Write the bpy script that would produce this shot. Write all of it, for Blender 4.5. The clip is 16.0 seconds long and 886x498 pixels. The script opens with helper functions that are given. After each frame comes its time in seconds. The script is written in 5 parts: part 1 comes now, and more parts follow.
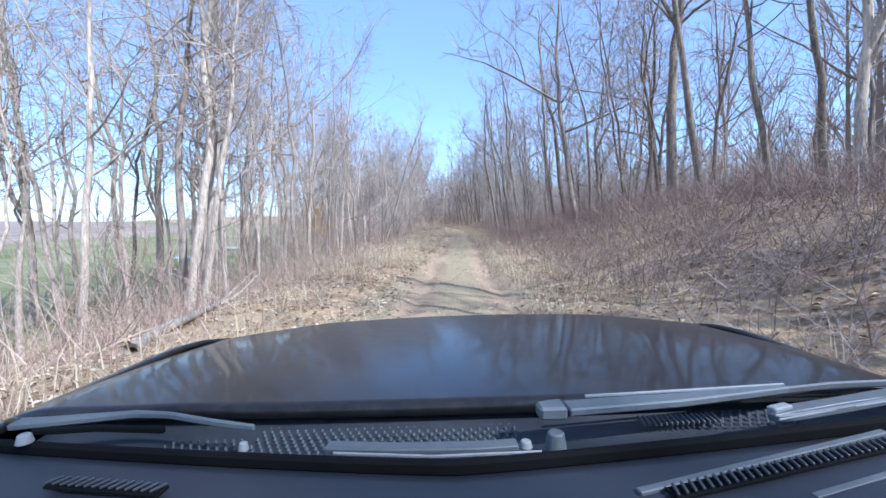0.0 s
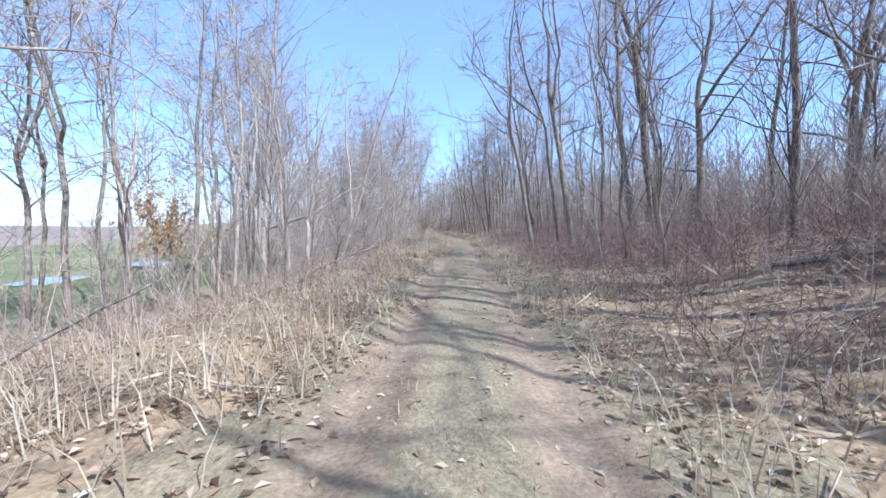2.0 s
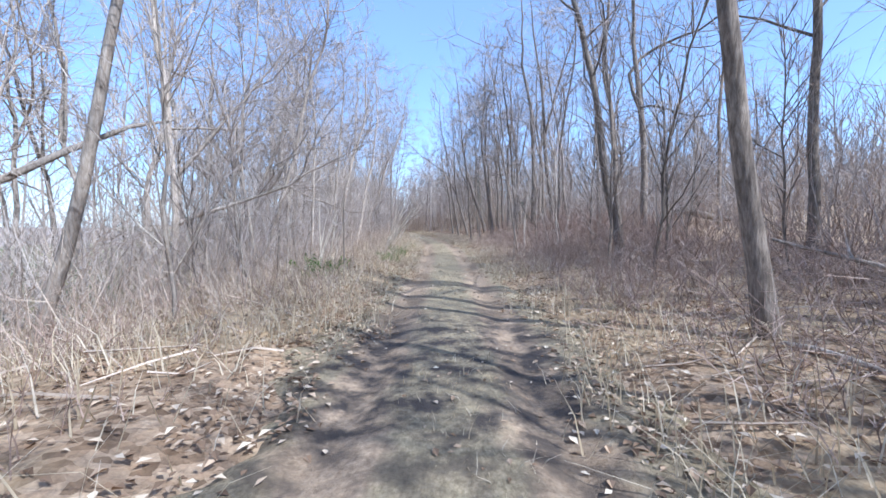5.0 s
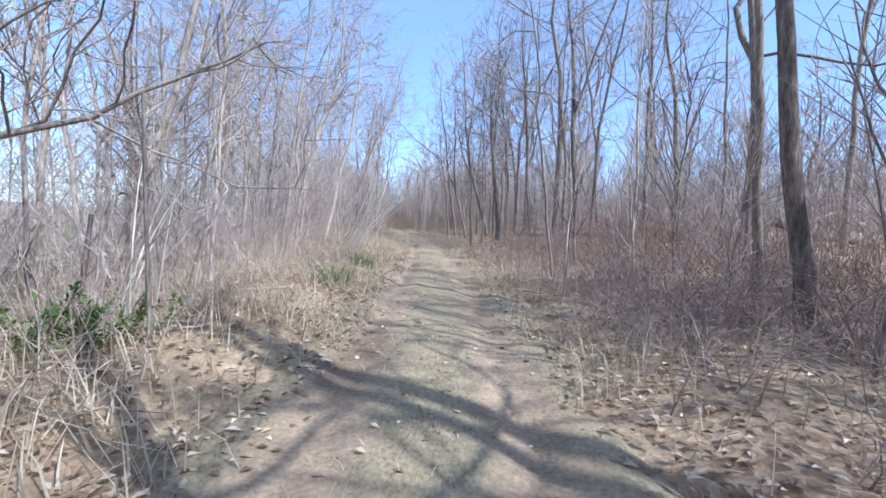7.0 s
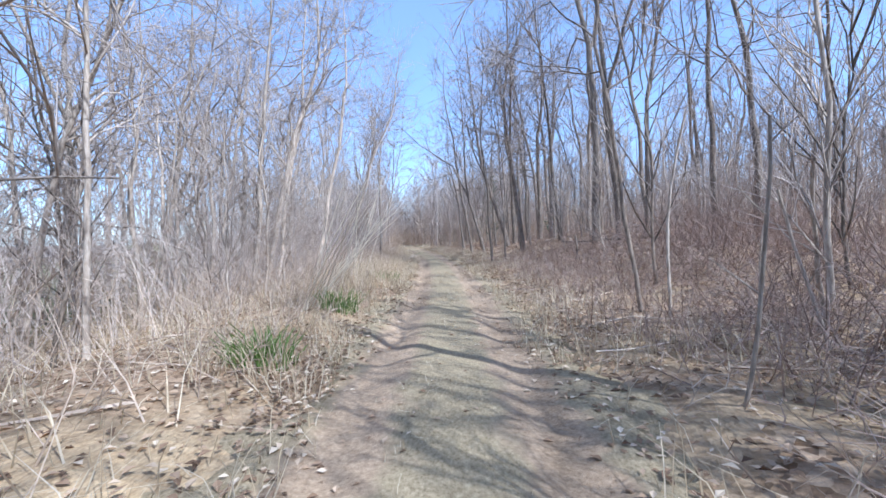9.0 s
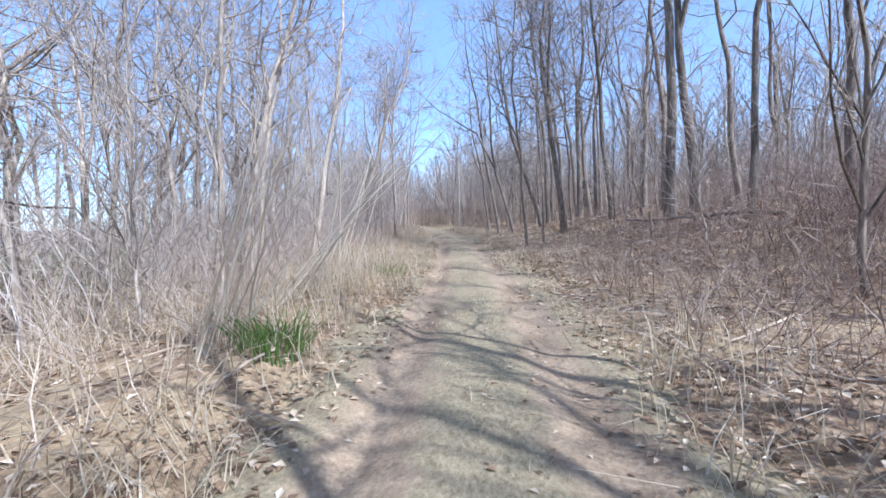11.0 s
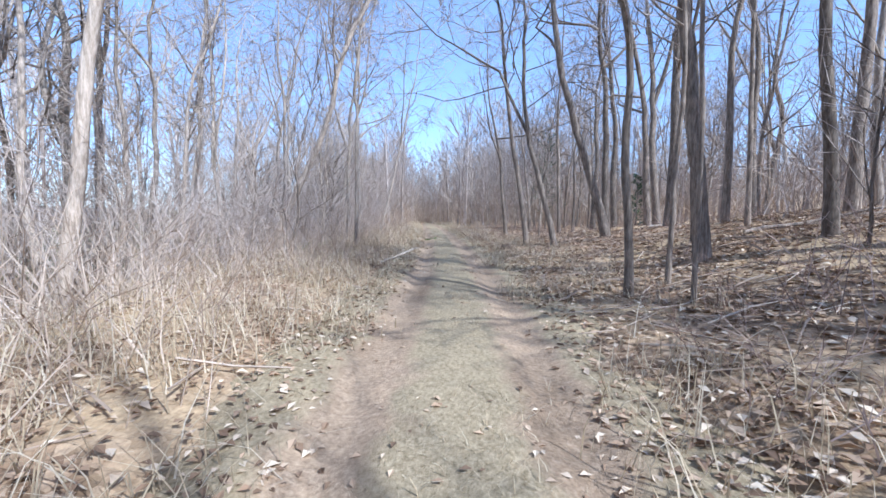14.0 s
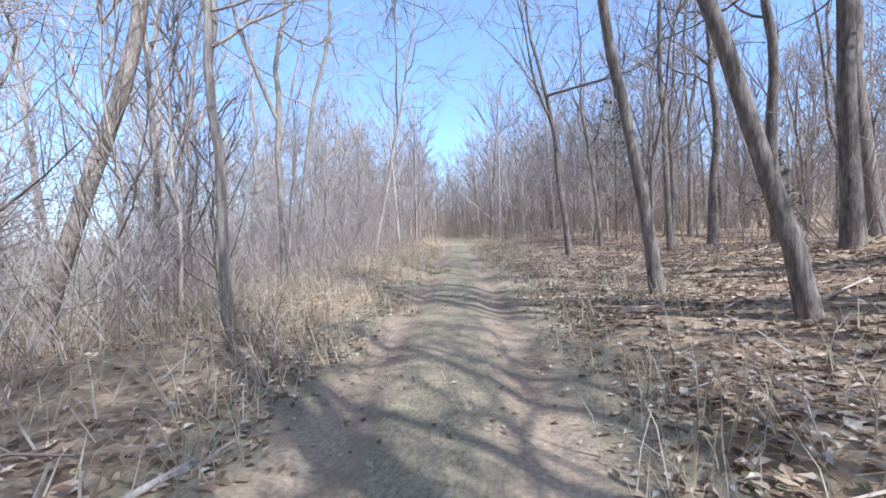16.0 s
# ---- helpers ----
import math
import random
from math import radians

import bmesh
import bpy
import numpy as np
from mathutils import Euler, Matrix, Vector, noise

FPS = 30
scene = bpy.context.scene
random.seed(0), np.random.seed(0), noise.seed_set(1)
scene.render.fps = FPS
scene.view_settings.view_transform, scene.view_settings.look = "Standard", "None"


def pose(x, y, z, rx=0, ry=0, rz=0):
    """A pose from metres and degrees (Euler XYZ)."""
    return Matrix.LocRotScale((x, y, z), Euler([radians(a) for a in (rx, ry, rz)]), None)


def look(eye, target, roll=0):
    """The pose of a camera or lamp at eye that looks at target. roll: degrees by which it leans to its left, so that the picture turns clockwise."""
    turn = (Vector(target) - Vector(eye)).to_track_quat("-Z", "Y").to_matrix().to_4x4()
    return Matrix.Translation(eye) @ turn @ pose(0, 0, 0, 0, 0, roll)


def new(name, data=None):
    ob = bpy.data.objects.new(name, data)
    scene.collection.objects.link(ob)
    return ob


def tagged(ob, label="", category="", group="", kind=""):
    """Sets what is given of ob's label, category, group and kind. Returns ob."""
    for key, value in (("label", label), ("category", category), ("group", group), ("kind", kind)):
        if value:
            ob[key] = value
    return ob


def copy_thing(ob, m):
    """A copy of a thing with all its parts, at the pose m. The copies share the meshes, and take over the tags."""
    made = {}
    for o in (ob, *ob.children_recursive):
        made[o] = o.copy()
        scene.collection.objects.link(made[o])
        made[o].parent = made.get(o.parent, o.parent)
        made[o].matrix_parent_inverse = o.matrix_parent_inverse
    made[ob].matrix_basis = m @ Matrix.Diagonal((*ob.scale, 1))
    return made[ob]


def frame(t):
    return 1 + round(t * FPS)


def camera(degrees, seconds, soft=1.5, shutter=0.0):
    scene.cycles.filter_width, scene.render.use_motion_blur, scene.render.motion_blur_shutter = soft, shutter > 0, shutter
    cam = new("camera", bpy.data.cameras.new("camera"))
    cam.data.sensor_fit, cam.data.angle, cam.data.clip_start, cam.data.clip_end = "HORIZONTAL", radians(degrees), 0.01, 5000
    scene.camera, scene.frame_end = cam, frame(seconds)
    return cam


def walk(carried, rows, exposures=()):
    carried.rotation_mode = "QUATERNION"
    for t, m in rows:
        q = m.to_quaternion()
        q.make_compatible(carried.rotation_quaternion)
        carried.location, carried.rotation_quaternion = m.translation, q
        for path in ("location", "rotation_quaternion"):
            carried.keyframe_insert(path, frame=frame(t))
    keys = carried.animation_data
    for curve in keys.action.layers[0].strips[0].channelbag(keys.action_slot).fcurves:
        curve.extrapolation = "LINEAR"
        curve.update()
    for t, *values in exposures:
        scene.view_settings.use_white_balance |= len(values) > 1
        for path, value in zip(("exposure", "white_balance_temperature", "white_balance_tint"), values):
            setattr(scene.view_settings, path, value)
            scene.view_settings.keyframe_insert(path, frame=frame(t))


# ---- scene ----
cam = camera(92.45, 16.0, soft=1.6, shutter=0.0)
PATH = [
    (0.0, pose(0.000, 0.000, 1.405, 86.01, 0.31, 1.59)),
    (0.5, pose(0.050, 4.413, 1.386, 86.40, 1.35, 1.92)),
    (1.0, pose(0.069, 8.508, 1.381, 87.25, -0.33, 2.37)),
    (1.5, pose(0.088, 12.007, 1.363, 86.56, 0.33, 1.92)),
    (2.0, pose(0.142, 15.568, 1.335, 86.97, -0.06, 2.18)),
    (2.5, pose(0.200, 19.013, 1.352, 87.11, -0.25, 2.42)),
    (3.0, pose(0.200, 22.160, 1.383, 86.65, 1.07, 2.07)),
    (3.5, pose(0.267, 24.994, 1.410, 86.33, 0.21, 2.57)),
    (4.0, pose(0.317, 27.339, 1.388, 85.61, 0.58, 2.58)),
    (4.2, pose(0.335, 28.206, 1.375, 85.84, 0.76, 2.47)),
    (6.3, pose(0.361, 36.868, 1.392, 87.16, -1.12, -1.65)),
    (6.5, pose(0.379, 37.373, 1.398, 87.16, -1.10, -1.24)),
    (7.0, pose(0.368, 38.511, 1.385, 86.68, -2.98, 0.30)),
    (7.5, pose(0.318, 39.615, 1.292, 84.17, -4.80, 0.99)),
    (8.0, pose(0.376, 40.680, 1.343, 84.59, -0.01, 0.80)),
    (8.5, pose(0.350, 41.555, 1.391, 86.43, -0.06, 1.79)),
    (9.0, pose(0.351, 42.531, 1.419, 88.38, 1.30, 2.20)),
    (9.5, pose(0.327, 43.527, 1.397, 87.84, 2.49, 3.68)),
    (10.0, pose(0.262, 44.509, 1.386, 86.11, 1.57, 4.67)),
    (10.2, pose(0.238, 44.922, 1.371, 85.78, 2.55, 4.68)),
    (12.3, pose(0.143, 49.526, 1.431, 85.75, -0.29, 6.07)),
    (12.5, pose(0.095, 50.322, 1.417, 86.21, -0.76, 5.72)),
    (13.0, pose(-0.024, 52.519, 1.381, 85.85, -1.15, 4.85)),
    (13.5, pose(-0.083, 54.644, 1.400, 86.28, -0.81, 5.49)),
    (14.0, pose(-0.164, 56.715, 1.352, 85.26, -0.93, 6.37)),
    (14.5, pose(-0.201, 58.804, 1.322, 85.56, 1.24, 6.78)),
    (15.0, pose(-0.275, 61.106, 1.334, 86.10, 3.17, 8.26)),
    (15.5, pose(-0.459, 63.753, 1.379, 86.75, 3.33, 9.60)),
    (16.0, pose(-0.739, 66.683, 1.372, 87.00, 2.07, 10.93)),
]
walk(cam, PATH, exposures=((0.0, 0.83, 4780, 11), (16.0, 0.83, 4780, 11)))

# ---- light ----
SUN_FROM = Vector((0.78, -0.63, 1.0)).normalized()
world = bpy.data.worlds.new("sky")
scene.world = world
world.use_nodes = True
wn = world.node_tree
sky = wn.nodes.new("ShaderNodeTexSky")
sky.sky_type = "NISHITA"
sky.sun_disc = False
sky.sun_elevation = math.asin(SUN_FROM.z)
sky.sun_rotation = math.atan2(SUN_FROM.x, SUN_FROM.y)
sky.altitude = 100
sky.air_density = 0.85
sky.dust_density = 0.6
sky.ozone_density = 1.0
wn.nodes["Background"].inputs["Strength"].default_value = 0.15
veil = wn.nodes.new("ShaderNodeMix")
veil.data_type = "RGBA"
veil.inputs[0].default_value = 0.28
veil.inputs[7].default_value = (3.4, 3.8, 4.3, 1.0)
wn.links.new(sky.outputs[0], veil.inputs[6])
wn.links.new(veil.outputs[2], wn.nodes["Background"].inputs["Color"])
sun_data = bpy.data.lights.new("sun", "SUN")
sun_data.energy = 3.9
sun_data.angle = radians(0.5)
sun_data.color = (1.0, 0.92, 0.80)
sun = new("sun", sun_data)
sun.matrix_world = look(SUN_FROM * 60, (0, 0, 0))

# ---- materials ----


def mat(name):
    m = bpy.data.materials.new(name)
    m.use_nodes = True
    return m, m.node_tree, m.node_tree.nodes["Principled BSDF"]


def node(nt, kind, **values):
    n = nt.nodes.new(kind)
    for key, value in values.items():
        n.inputs[key].default_value = value
    return n


def coords(nt, scale=(1, 1, 1), source="Object"):
    tc, mp = nt.nodes.new("ShaderNodeTexCoord"), nt.nodes.new("ShaderNodeMapping")
    mp.inputs["Scale"].default_value = scale
    nt.links.new(tc.outputs[source], mp.inputs["Vector"])
    return mp.outputs["Vector"]


def world_coords(nt, scale=(1, 1, 1)):
    g, mp = nt.nodes.new("ShaderNodeNewGeometry"), nt.nodes.new("ShaderNodeMapping")
    mp.inputs["Scale"].default_value = scale
    nt.links.new(g.outputs["Position"], mp.inputs["Vector"])
    return mp.outputs["Vector"]


def noise_of(nt, vec, scale, detail=4.0, rough=0.6):
    n = node(nt, "ShaderNodeTexNoise", Scale=scale, Detail=detail, Roughness=rough)
    nt.links.new(vec, n.inputs["Vector"])
    return n.outputs["Fac"]


def ramp(nt, fac, stops):
    r = nt.nodes.new("ShaderNodeValToRGB")
    while len(r.color_ramp.elements) < len(stops):
        r.color_ramp.elements.new(0.5)
    for e, (p, c) in zip(r.color_ramp.elements, stops):
        e.position = p
        e.color = (*c, 1.0)
    nt.links.new(fac, r.inputs["Fac"])
    return r.outputs["Color"]


def mix(nt, fac, a, b, mode="MIX"):
    n = nt.nodes.new("ShaderNodeMix")
    n.data_type = "RGBA"
    n.blend_type = mode
    for value, key in ((fac, 0), (a, 6), (b, 7)):
        if hasattr(value, "is_linked"):
            nt.links.new(value, n.inputs[key])
        elif key == 0:
            n.inputs[0].default_value = value
        else:
            n.inputs[key].default_value = (*value, 1.0)
    return n.outputs[2]


def math_of(nt, op, a, b=0.0, c=0.0):
    n = nt.nodes.new("ShaderNodeMath")
    n.operation = op
    for i, v in enumerate((a, b, c)):
        if hasattr(v, "is_linked"):
            nt.links.new(v, n.inputs[i])
        else:
            n.inputs[i].default_value = v
    return n.outputs[0]


def bump(nt, b, height, strength=0.4, distance=0.02):
    n = node(nt, "ShaderNodeBump", Strength=strength, Distance=distance)
    nt.links.new(height, n.inputs["Height"])
    nt.links.new(n.outputs["Normal"], b.inputs["Normal"])


def bark(name, low, mid, high):
    m, nt, b = mat(name)
    v = coords(nt, (1, 1, 0.18))
    ridges = noise_of(nt, v, 22, 5, 0.7)
    blotch = noise_of(nt, coords(nt, (1, 1, 0.5)), 1.6, 3)
    base = ramp(nt, ridges, ((0.3, low), (0.5, mid), (0.72, high)))
    moss = ramp(nt, blotch, ((0.35, (0.75, 0.74, 0.72)), (0.65, (1.15, 1.12, 1.05))))
    col = mix(nt, 1.0, base, moss, "MULTIPLY")
    info = nt.nodes.new("ShaderNodeObjectInfo")
    own = ramp(nt, info.outputs["Random"], ((0.0, (0.72, 0.70, 0.68)), (0.5, (1.0, 0.97, 0.94)), (1.0, (1.25, 1.2, 1.15))))
    nt.links.new(mix(nt, 1.0, col, own, "MULTIPLY"), b.inputs["Base Color"])
    b.inputs["Roughness"].default_value = 0.92
    b.inputs["Specular IOR Level"].default_value = 0.2
    bump(nt, b, ridges, 0.7, 0.03)
    return m


def twig(name, a, c):
    m, nt, b = mat(name)
    g = nt.nodes.new("ShaderNodeNewGeometry")
    col = ramp(nt, g.outputs["Random Per Island"], ((0.0, a), (1.0, c)))
    n = noise_of(nt, world_coords(nt), 3.0, 2)
    tone = ramp(nt, n, ((0.3, (0.8, 0.8, 0.8)), (0.7, (1.15, 1.15, 1.15))))
    nt.links.new(mix(nt, 1.0, col, tone, "MULTIPLY"), b.inputs["Base Color"])
    b.inputs["Roughness"].default_value = 0.85
    b.inputs["Specular IOR Level"].default_value = 0.2
    return m


def leafy(name, stops, through_light=0.25):
    m, nt, b = mat(name)
    g = nt.nodes.new("ShaderNodeNewGeometry")
    col = ramp(nt, g.outputs["Random Per Island"], stops)
    n = noise_of(nt, world_coords(nt), 1.2, 3)
    tone = ramp(nt, n, ((0.3, (0.78, 0.78, 0.78)), (0.7, (1.15, 1.15, 1.12))))
    col = mix(nt, 1.0, col, tone, "MULTIPLY")
    nt.links.new(col, b.inputs["Base Color"])
    b.inputs["Roughness"].default_value = 0.8
    b.inputs["Specular IOR Level"].default_value = 0.25
    t = nt.nodes.new("ShaderNodeBsdfTranslucent")
    nt.links.new(col, t.inputs["Color"])
    mx = nt.nodes.new("ShaderNodeMixShader")
    mx.inputs[0].default_value = through_light
    nt.links.new(b.outputs[0], mx.inputs[1])
    nt.links.new(t.outputs[0], mx.inputs[2])
    nt.links.new(mx.outputs[0], nt.nodes["Material Output"].inputs["Surface"])
    return m


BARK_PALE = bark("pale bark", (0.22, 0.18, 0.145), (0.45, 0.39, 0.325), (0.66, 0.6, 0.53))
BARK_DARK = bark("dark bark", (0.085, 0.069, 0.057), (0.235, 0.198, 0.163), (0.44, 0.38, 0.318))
TWIG_PALE = twig("pale twigs", (0.34, 0.275, 0.22), (0.62, 0.525, 0.44))
TWIG_DARK = twig("dark twigs", (0.25, 0.20, 0.162), (0.60, 0.505, 0.42))
BRUSH = twig("dry brush stems", (0.33, 0.245, 0.17), (0.66, 0.53, 0.395))
# brown canes, darkened further so their colour carries the bank's shade
SHADE_CANES = twig("bramble canes", (0.175, 0.112, 0.08), (0.46, 0.325, 0.245))
BANK_STEMS = twig("brown weed stems", (0.235, 0.158, 0.113), (0.575, 0.43, 0.33))
STRAW = leafy("dry grass", ((0.0, (0.42, 0.32, 0.20)), (0.5, (0.60, 0.48, 0.31)), (1.0, (0.74, 0.63, 0.46))), 0.3)
STALK = leafy("bleached stalks", ((0.0, (0.66, 0.56, 0.40)), (1.0, (0.88, 0.79, 0.62))), 0.15)
LITTER = leafy("fallen leaves", ((0.0, (0.13, 0.08, 0.048)), (0.4, (0.33, 0.215, 0.128)), (0.7, (0.53, 0.38, 0.245)), (1.0, (0.80, 0.66, 0.48))), 0.1)
RUSSET = leafy("withered leaves", ((0.0, (0.46, 0.30, 0.14)), (1.0, (0.70, 0.50, 0.27))), 0.35)
GREEN = leafy("green blades", ((0.0, (0.08, 0.13, 0.035)), (0.6, (0.16, 0.24, 0.06)), (1.0, (0.36, 0.36, 0.14))), 0.3)
CEDAR = leafy("evergreen sprays", ((0.0, (0.035, 0.055, 0.03)), (1.0, (0.09, 0.12, 0.06))), 0.15)


def trail_material():
    m, nt, b = mat("packed dirt trail")
    v = world_coords(nt)
    wide = noise_of(nt, world_coords(nt, (1, 0.35, 1)), 1.3, 5)
    fine = noise_of(nt, v, 26, 6, 0.7)
    grit = noise_of(nt, v, 120, 3)
    dirt = ramp(nt, fine, ((0.25, (0.215, 0.148, 0.09)), (0.5, (0.40, 0.288, 0.18)), (0.75, (0.575, 0.432, 0.284))))
    damp = ramp(nt, wide, ((0.34, (0.68, 0.66, 0.63)), (0.5, (1.0, 0.99, 0.97)), (0.7, (1.25, 1.23, 1.2))))
    col = mix(nt, 1.0, dirt, damp, "MULTIPLY")
    lane = nt.nodes.new("ShaderNodeAttribute")
    lane.attribute_name = "wheel"
    chaff = ramp(nt, noise_of(nt, world_coords(nt, (1, 0.6, 1)), 34, 5, 0.75), ((0.3, (0.20, 0.15, 0.08)), (0.5, (0.37, 0.288, 0.165)), (0.72, (0.56, 0.44, 0.275))))
    bare = math_of(nt, "ADD", lane.outputs["Fac"], math_of(nt, "MULTIPLY", math_of(nt, "SUBTRACT", noise_of(nt, v, 2.2, 5), 0.5), 1.6))
    col = mix(nt, ramp_value(nt, bare, 0.25, 0.65), chaff, col)
    at = nt.nodes.new("ShaderNodeAttribute")
    at.attribute_name = "mud"
    col = mix(nt, math_of(nt, "MULTIPLY", at.outputs["Fac"], ramp_value(nt, noise_of(nt, v, 3.5, 4), 0.38, 0.6)), col, (0.075, 0.058, 0.045))
    nt.links.new(col, b.inputs["Base Color"])
    rough = math_of(nt, "SUBTRACT", 0.95, math_of(nt, "MULTIPLY", at.outputs["Fac"], 0.35))
    nt.links.new(rough, b.inputs["Roughness"])
    b.inputs["Specular IOR Level"].default_value = 0.2
    bump(nt, b, math_of(nt, "ADD", fine, math_of(nt, "MULTIPLY", grit, 0.4)), 0.6, 0.035)
    return m


def ramp_value(nt, fac, lo, hi):
    n = nt.nodes.new("ShaderNodeMapRange")
    n.inputs["From Min"].default_value = lo
    n.inputs["From Max"].default_value = hi
    nt.links.new(fac, n.inputs["Value"])
    return n.outputs["Result"]


def ground_material():
    m, nt, b = mat("forest floor and field")
    v = world_coords(nt)
    patch = noise_of(nt, v, 0.5, 5)
    leaf = nt.nodes.new("ShaderNodeTexVoronoi")
    leaf.inputs["Scale"].default_value = 13
    nt.links.new(v, leaf.inputs["Vector"])
    fine = noise_of(nt, v, 30, 5, 0.7)
    leaves = ramp(nt, leaf.outputs["Color"], ((0.1, (0.20, 0.13, 0.076)), (0.5, (0.375, 0.258, 0.156)), (0.9, (0.56, 0.41, 0.263))))
    tone = ramp(nt, fine, ((0.3, (0.7, 0.68, 0.66)), (0.7, (1.15, 1.13, 1.1))))
    floor = mix(nt, 1.0, leaves, tone, "MULTIPLY")
    straw = ramp(nt, noise_of(nt, world_coords(nt, (1, 0.4, 1)), 40, 4), ((0.3, (0.360, 0.250, 0.131)), (0.7, (0.636, 0.470, 0.271))))
    floor = mix(nt, ramp_value(nt, patch, 0.42, 0.62), floor, straw)
    field = ramp(nt, noise_of(nt, v, 0.12, 6), ((0.35, (0.16, 0.178, 0.07)), (0.5, (0.245, 0.235, 0.115)), (0.68, (0.34, 0.295, 0.175))))
    at = nt.nodes.new("ShaderNodeAttribute")
    at.attribute_name = "field"
    far = nt.nodes.new("ShaderNodeAttribute")
    far.attribute_name = "stubble"
    stubble = ramp(nt, noise_of(nt, world_coords(nt, (1, 0.2, 1)), 0.09, 5), ((0.35, (0.24, 0.18, 0.135)), (0.65, (0.40, 0.315, 0.24))))
    field = mix(nt, far.outputs["Fac"], field, stubble)
    nt.links.new(mix(nt, at.outputs["Fac"], floor, field), b.inputs["Base Color"])
    b.inputs["Roughness"].default_value = 0.95
    b.inputs["Specular IOR Level"].default_value = 0.15
    bump(nt, b, math_of(nt, "ADD", leaf.outputs["Distance"], fine), 0.6, 0.04)
    return m


def plain(name, color, rough=0.6, metal=0.0, coat=0.0, speck=0.12, scale=60.0):
    m, nt, b = mat(name)
    n = noise_of(nt, coords(nt), scale, 3)
    tint = ramp(nt, n, ((0.3, tuple(c * (1 - speck) for c in color)), (0.7, tuple(c * (1 + speck) for c in color))))
    nt.links.new(tint, b.inputs["Base Color"])
    nt.links.new(math_of(nt, "ADD", rough - 0.06, math_of(nt, "MULTIPLY", n, 0.12)), b.inputs["Roughness"])
    b.inputs["Metallic"].default_value = metal
    b.inputs["Coat Weight"].default_value = coat
    b.inputs["Coat Roughness"].default_value = 0.06
    return m


WATER = plain("still water", (0.03, 0.04, 0.045), 0.08, 0.0, 0.0, 0.2, 2.0)
TRAIL = trail_material()
GROUND = ground_material()
PAINT = plain("dusty black car paint", (0.018, 0.015, 0.013), 0.36, 0.0, 0.5, 0.4, 35)
PAINT.node_tree.nodes["Principled BSDF"].inputs["Specular IOR Level"].default_value = 0.15
DARK_PLASTIC = plain("grey-black plastic", (0.035, 0.037, 0.042), 0.55)
DASH = plain("dark grey grained dashboard", (0.02, 0.021, 0.026), 0.55, 0.0, 0.0, 0.2, 300)
RUBBER = plain("black rubber", (0.006, 0.006, 0.006), 0.9)
RUBBER.node_tree.nodes["Principled BSDF"].inputs["Specular IOR Level"].default_value = 0.08
WIPER_GREY = plain("sun-bleached wiper paint", (0.085, 0.088, 0.088), 0.6)
WIPER_PALE = plain("bleached grey-green wiper metal", (0.10, 0.108, 0.108), 0.6)
WHITE_CLIP = plain("pale plastic clip", (0.22, 0.22, 0.21), 0.6)
RIM = plain("grey wheel alloy", (0.35, 0.35, 0.36), 0.35, 0.8)

# ---- shape of the land ----
YS_KEY = (-40, 0, 15, 28, 37, 44, 50, 55, 59, 63, 67, 72, 79, 90, 100, 115, 135, 160, 200, 400)
XS_KEY = (0.0, 0.08, 0.13, 0.27, 0.36, 0.3, 0.15, -0.02, -0.3, -0.62, -1.05, -1.7, -2.7, -4.45, -6.15, -8.9, -13.0, -22.0, -50.0, -230.0)
BANK_Y = (-60, 0, 20, 30, 38, 46, 51, 56, 62, 68, 73, 77, 82, 95, 140)
BANK_Z = (1.8, 1.9, 1.5, 0.7, 0.2, 0.35, 0.9, 1.3, 1.4, 1.35, 1.1, 0.55, 0.15, 0.3, 0.5)
DROP_Y = (-60, 20, 45, 60, 90, 140)
DROP_Z = (2.6, 2.4, 1.6, 1.0, 1.0, 1.2)


def smooth_line(keys, values, step=0.5, width=9):
    grid = np.arange(keys[0], keys[-1] + step, step)
    line = np.interp(grid, keys, values)
    pad = np.pad(line, width, mode="edge")
    kernel = np.ones(2 * width + 1) / (2 * width + 1)
    soft = np.convolve(pad, kernel, "valid")
    soft[-width * 2:] = line[-width * 2:]
    return grid, soft


CENTRE, BANK, DROP = smooth_line(YS_KEY, XS_KEY), smooth_line(BANK_Y, BANK_Z), smooth_line(DROP_Y, DROP_Z)


def centre(y):
    if y > 400:
        return -230.0 - (y - 400) * 0.8
    return float(np.interp(y, *CENTRE))


def ease(a, b, v):
    k = min(1.0, max(0.0, (v - a) / (b - a)))
    return k * k * (3 - 2 * k)


PONDS = ((-26.2, 42.8), (-26.2, 51.4))


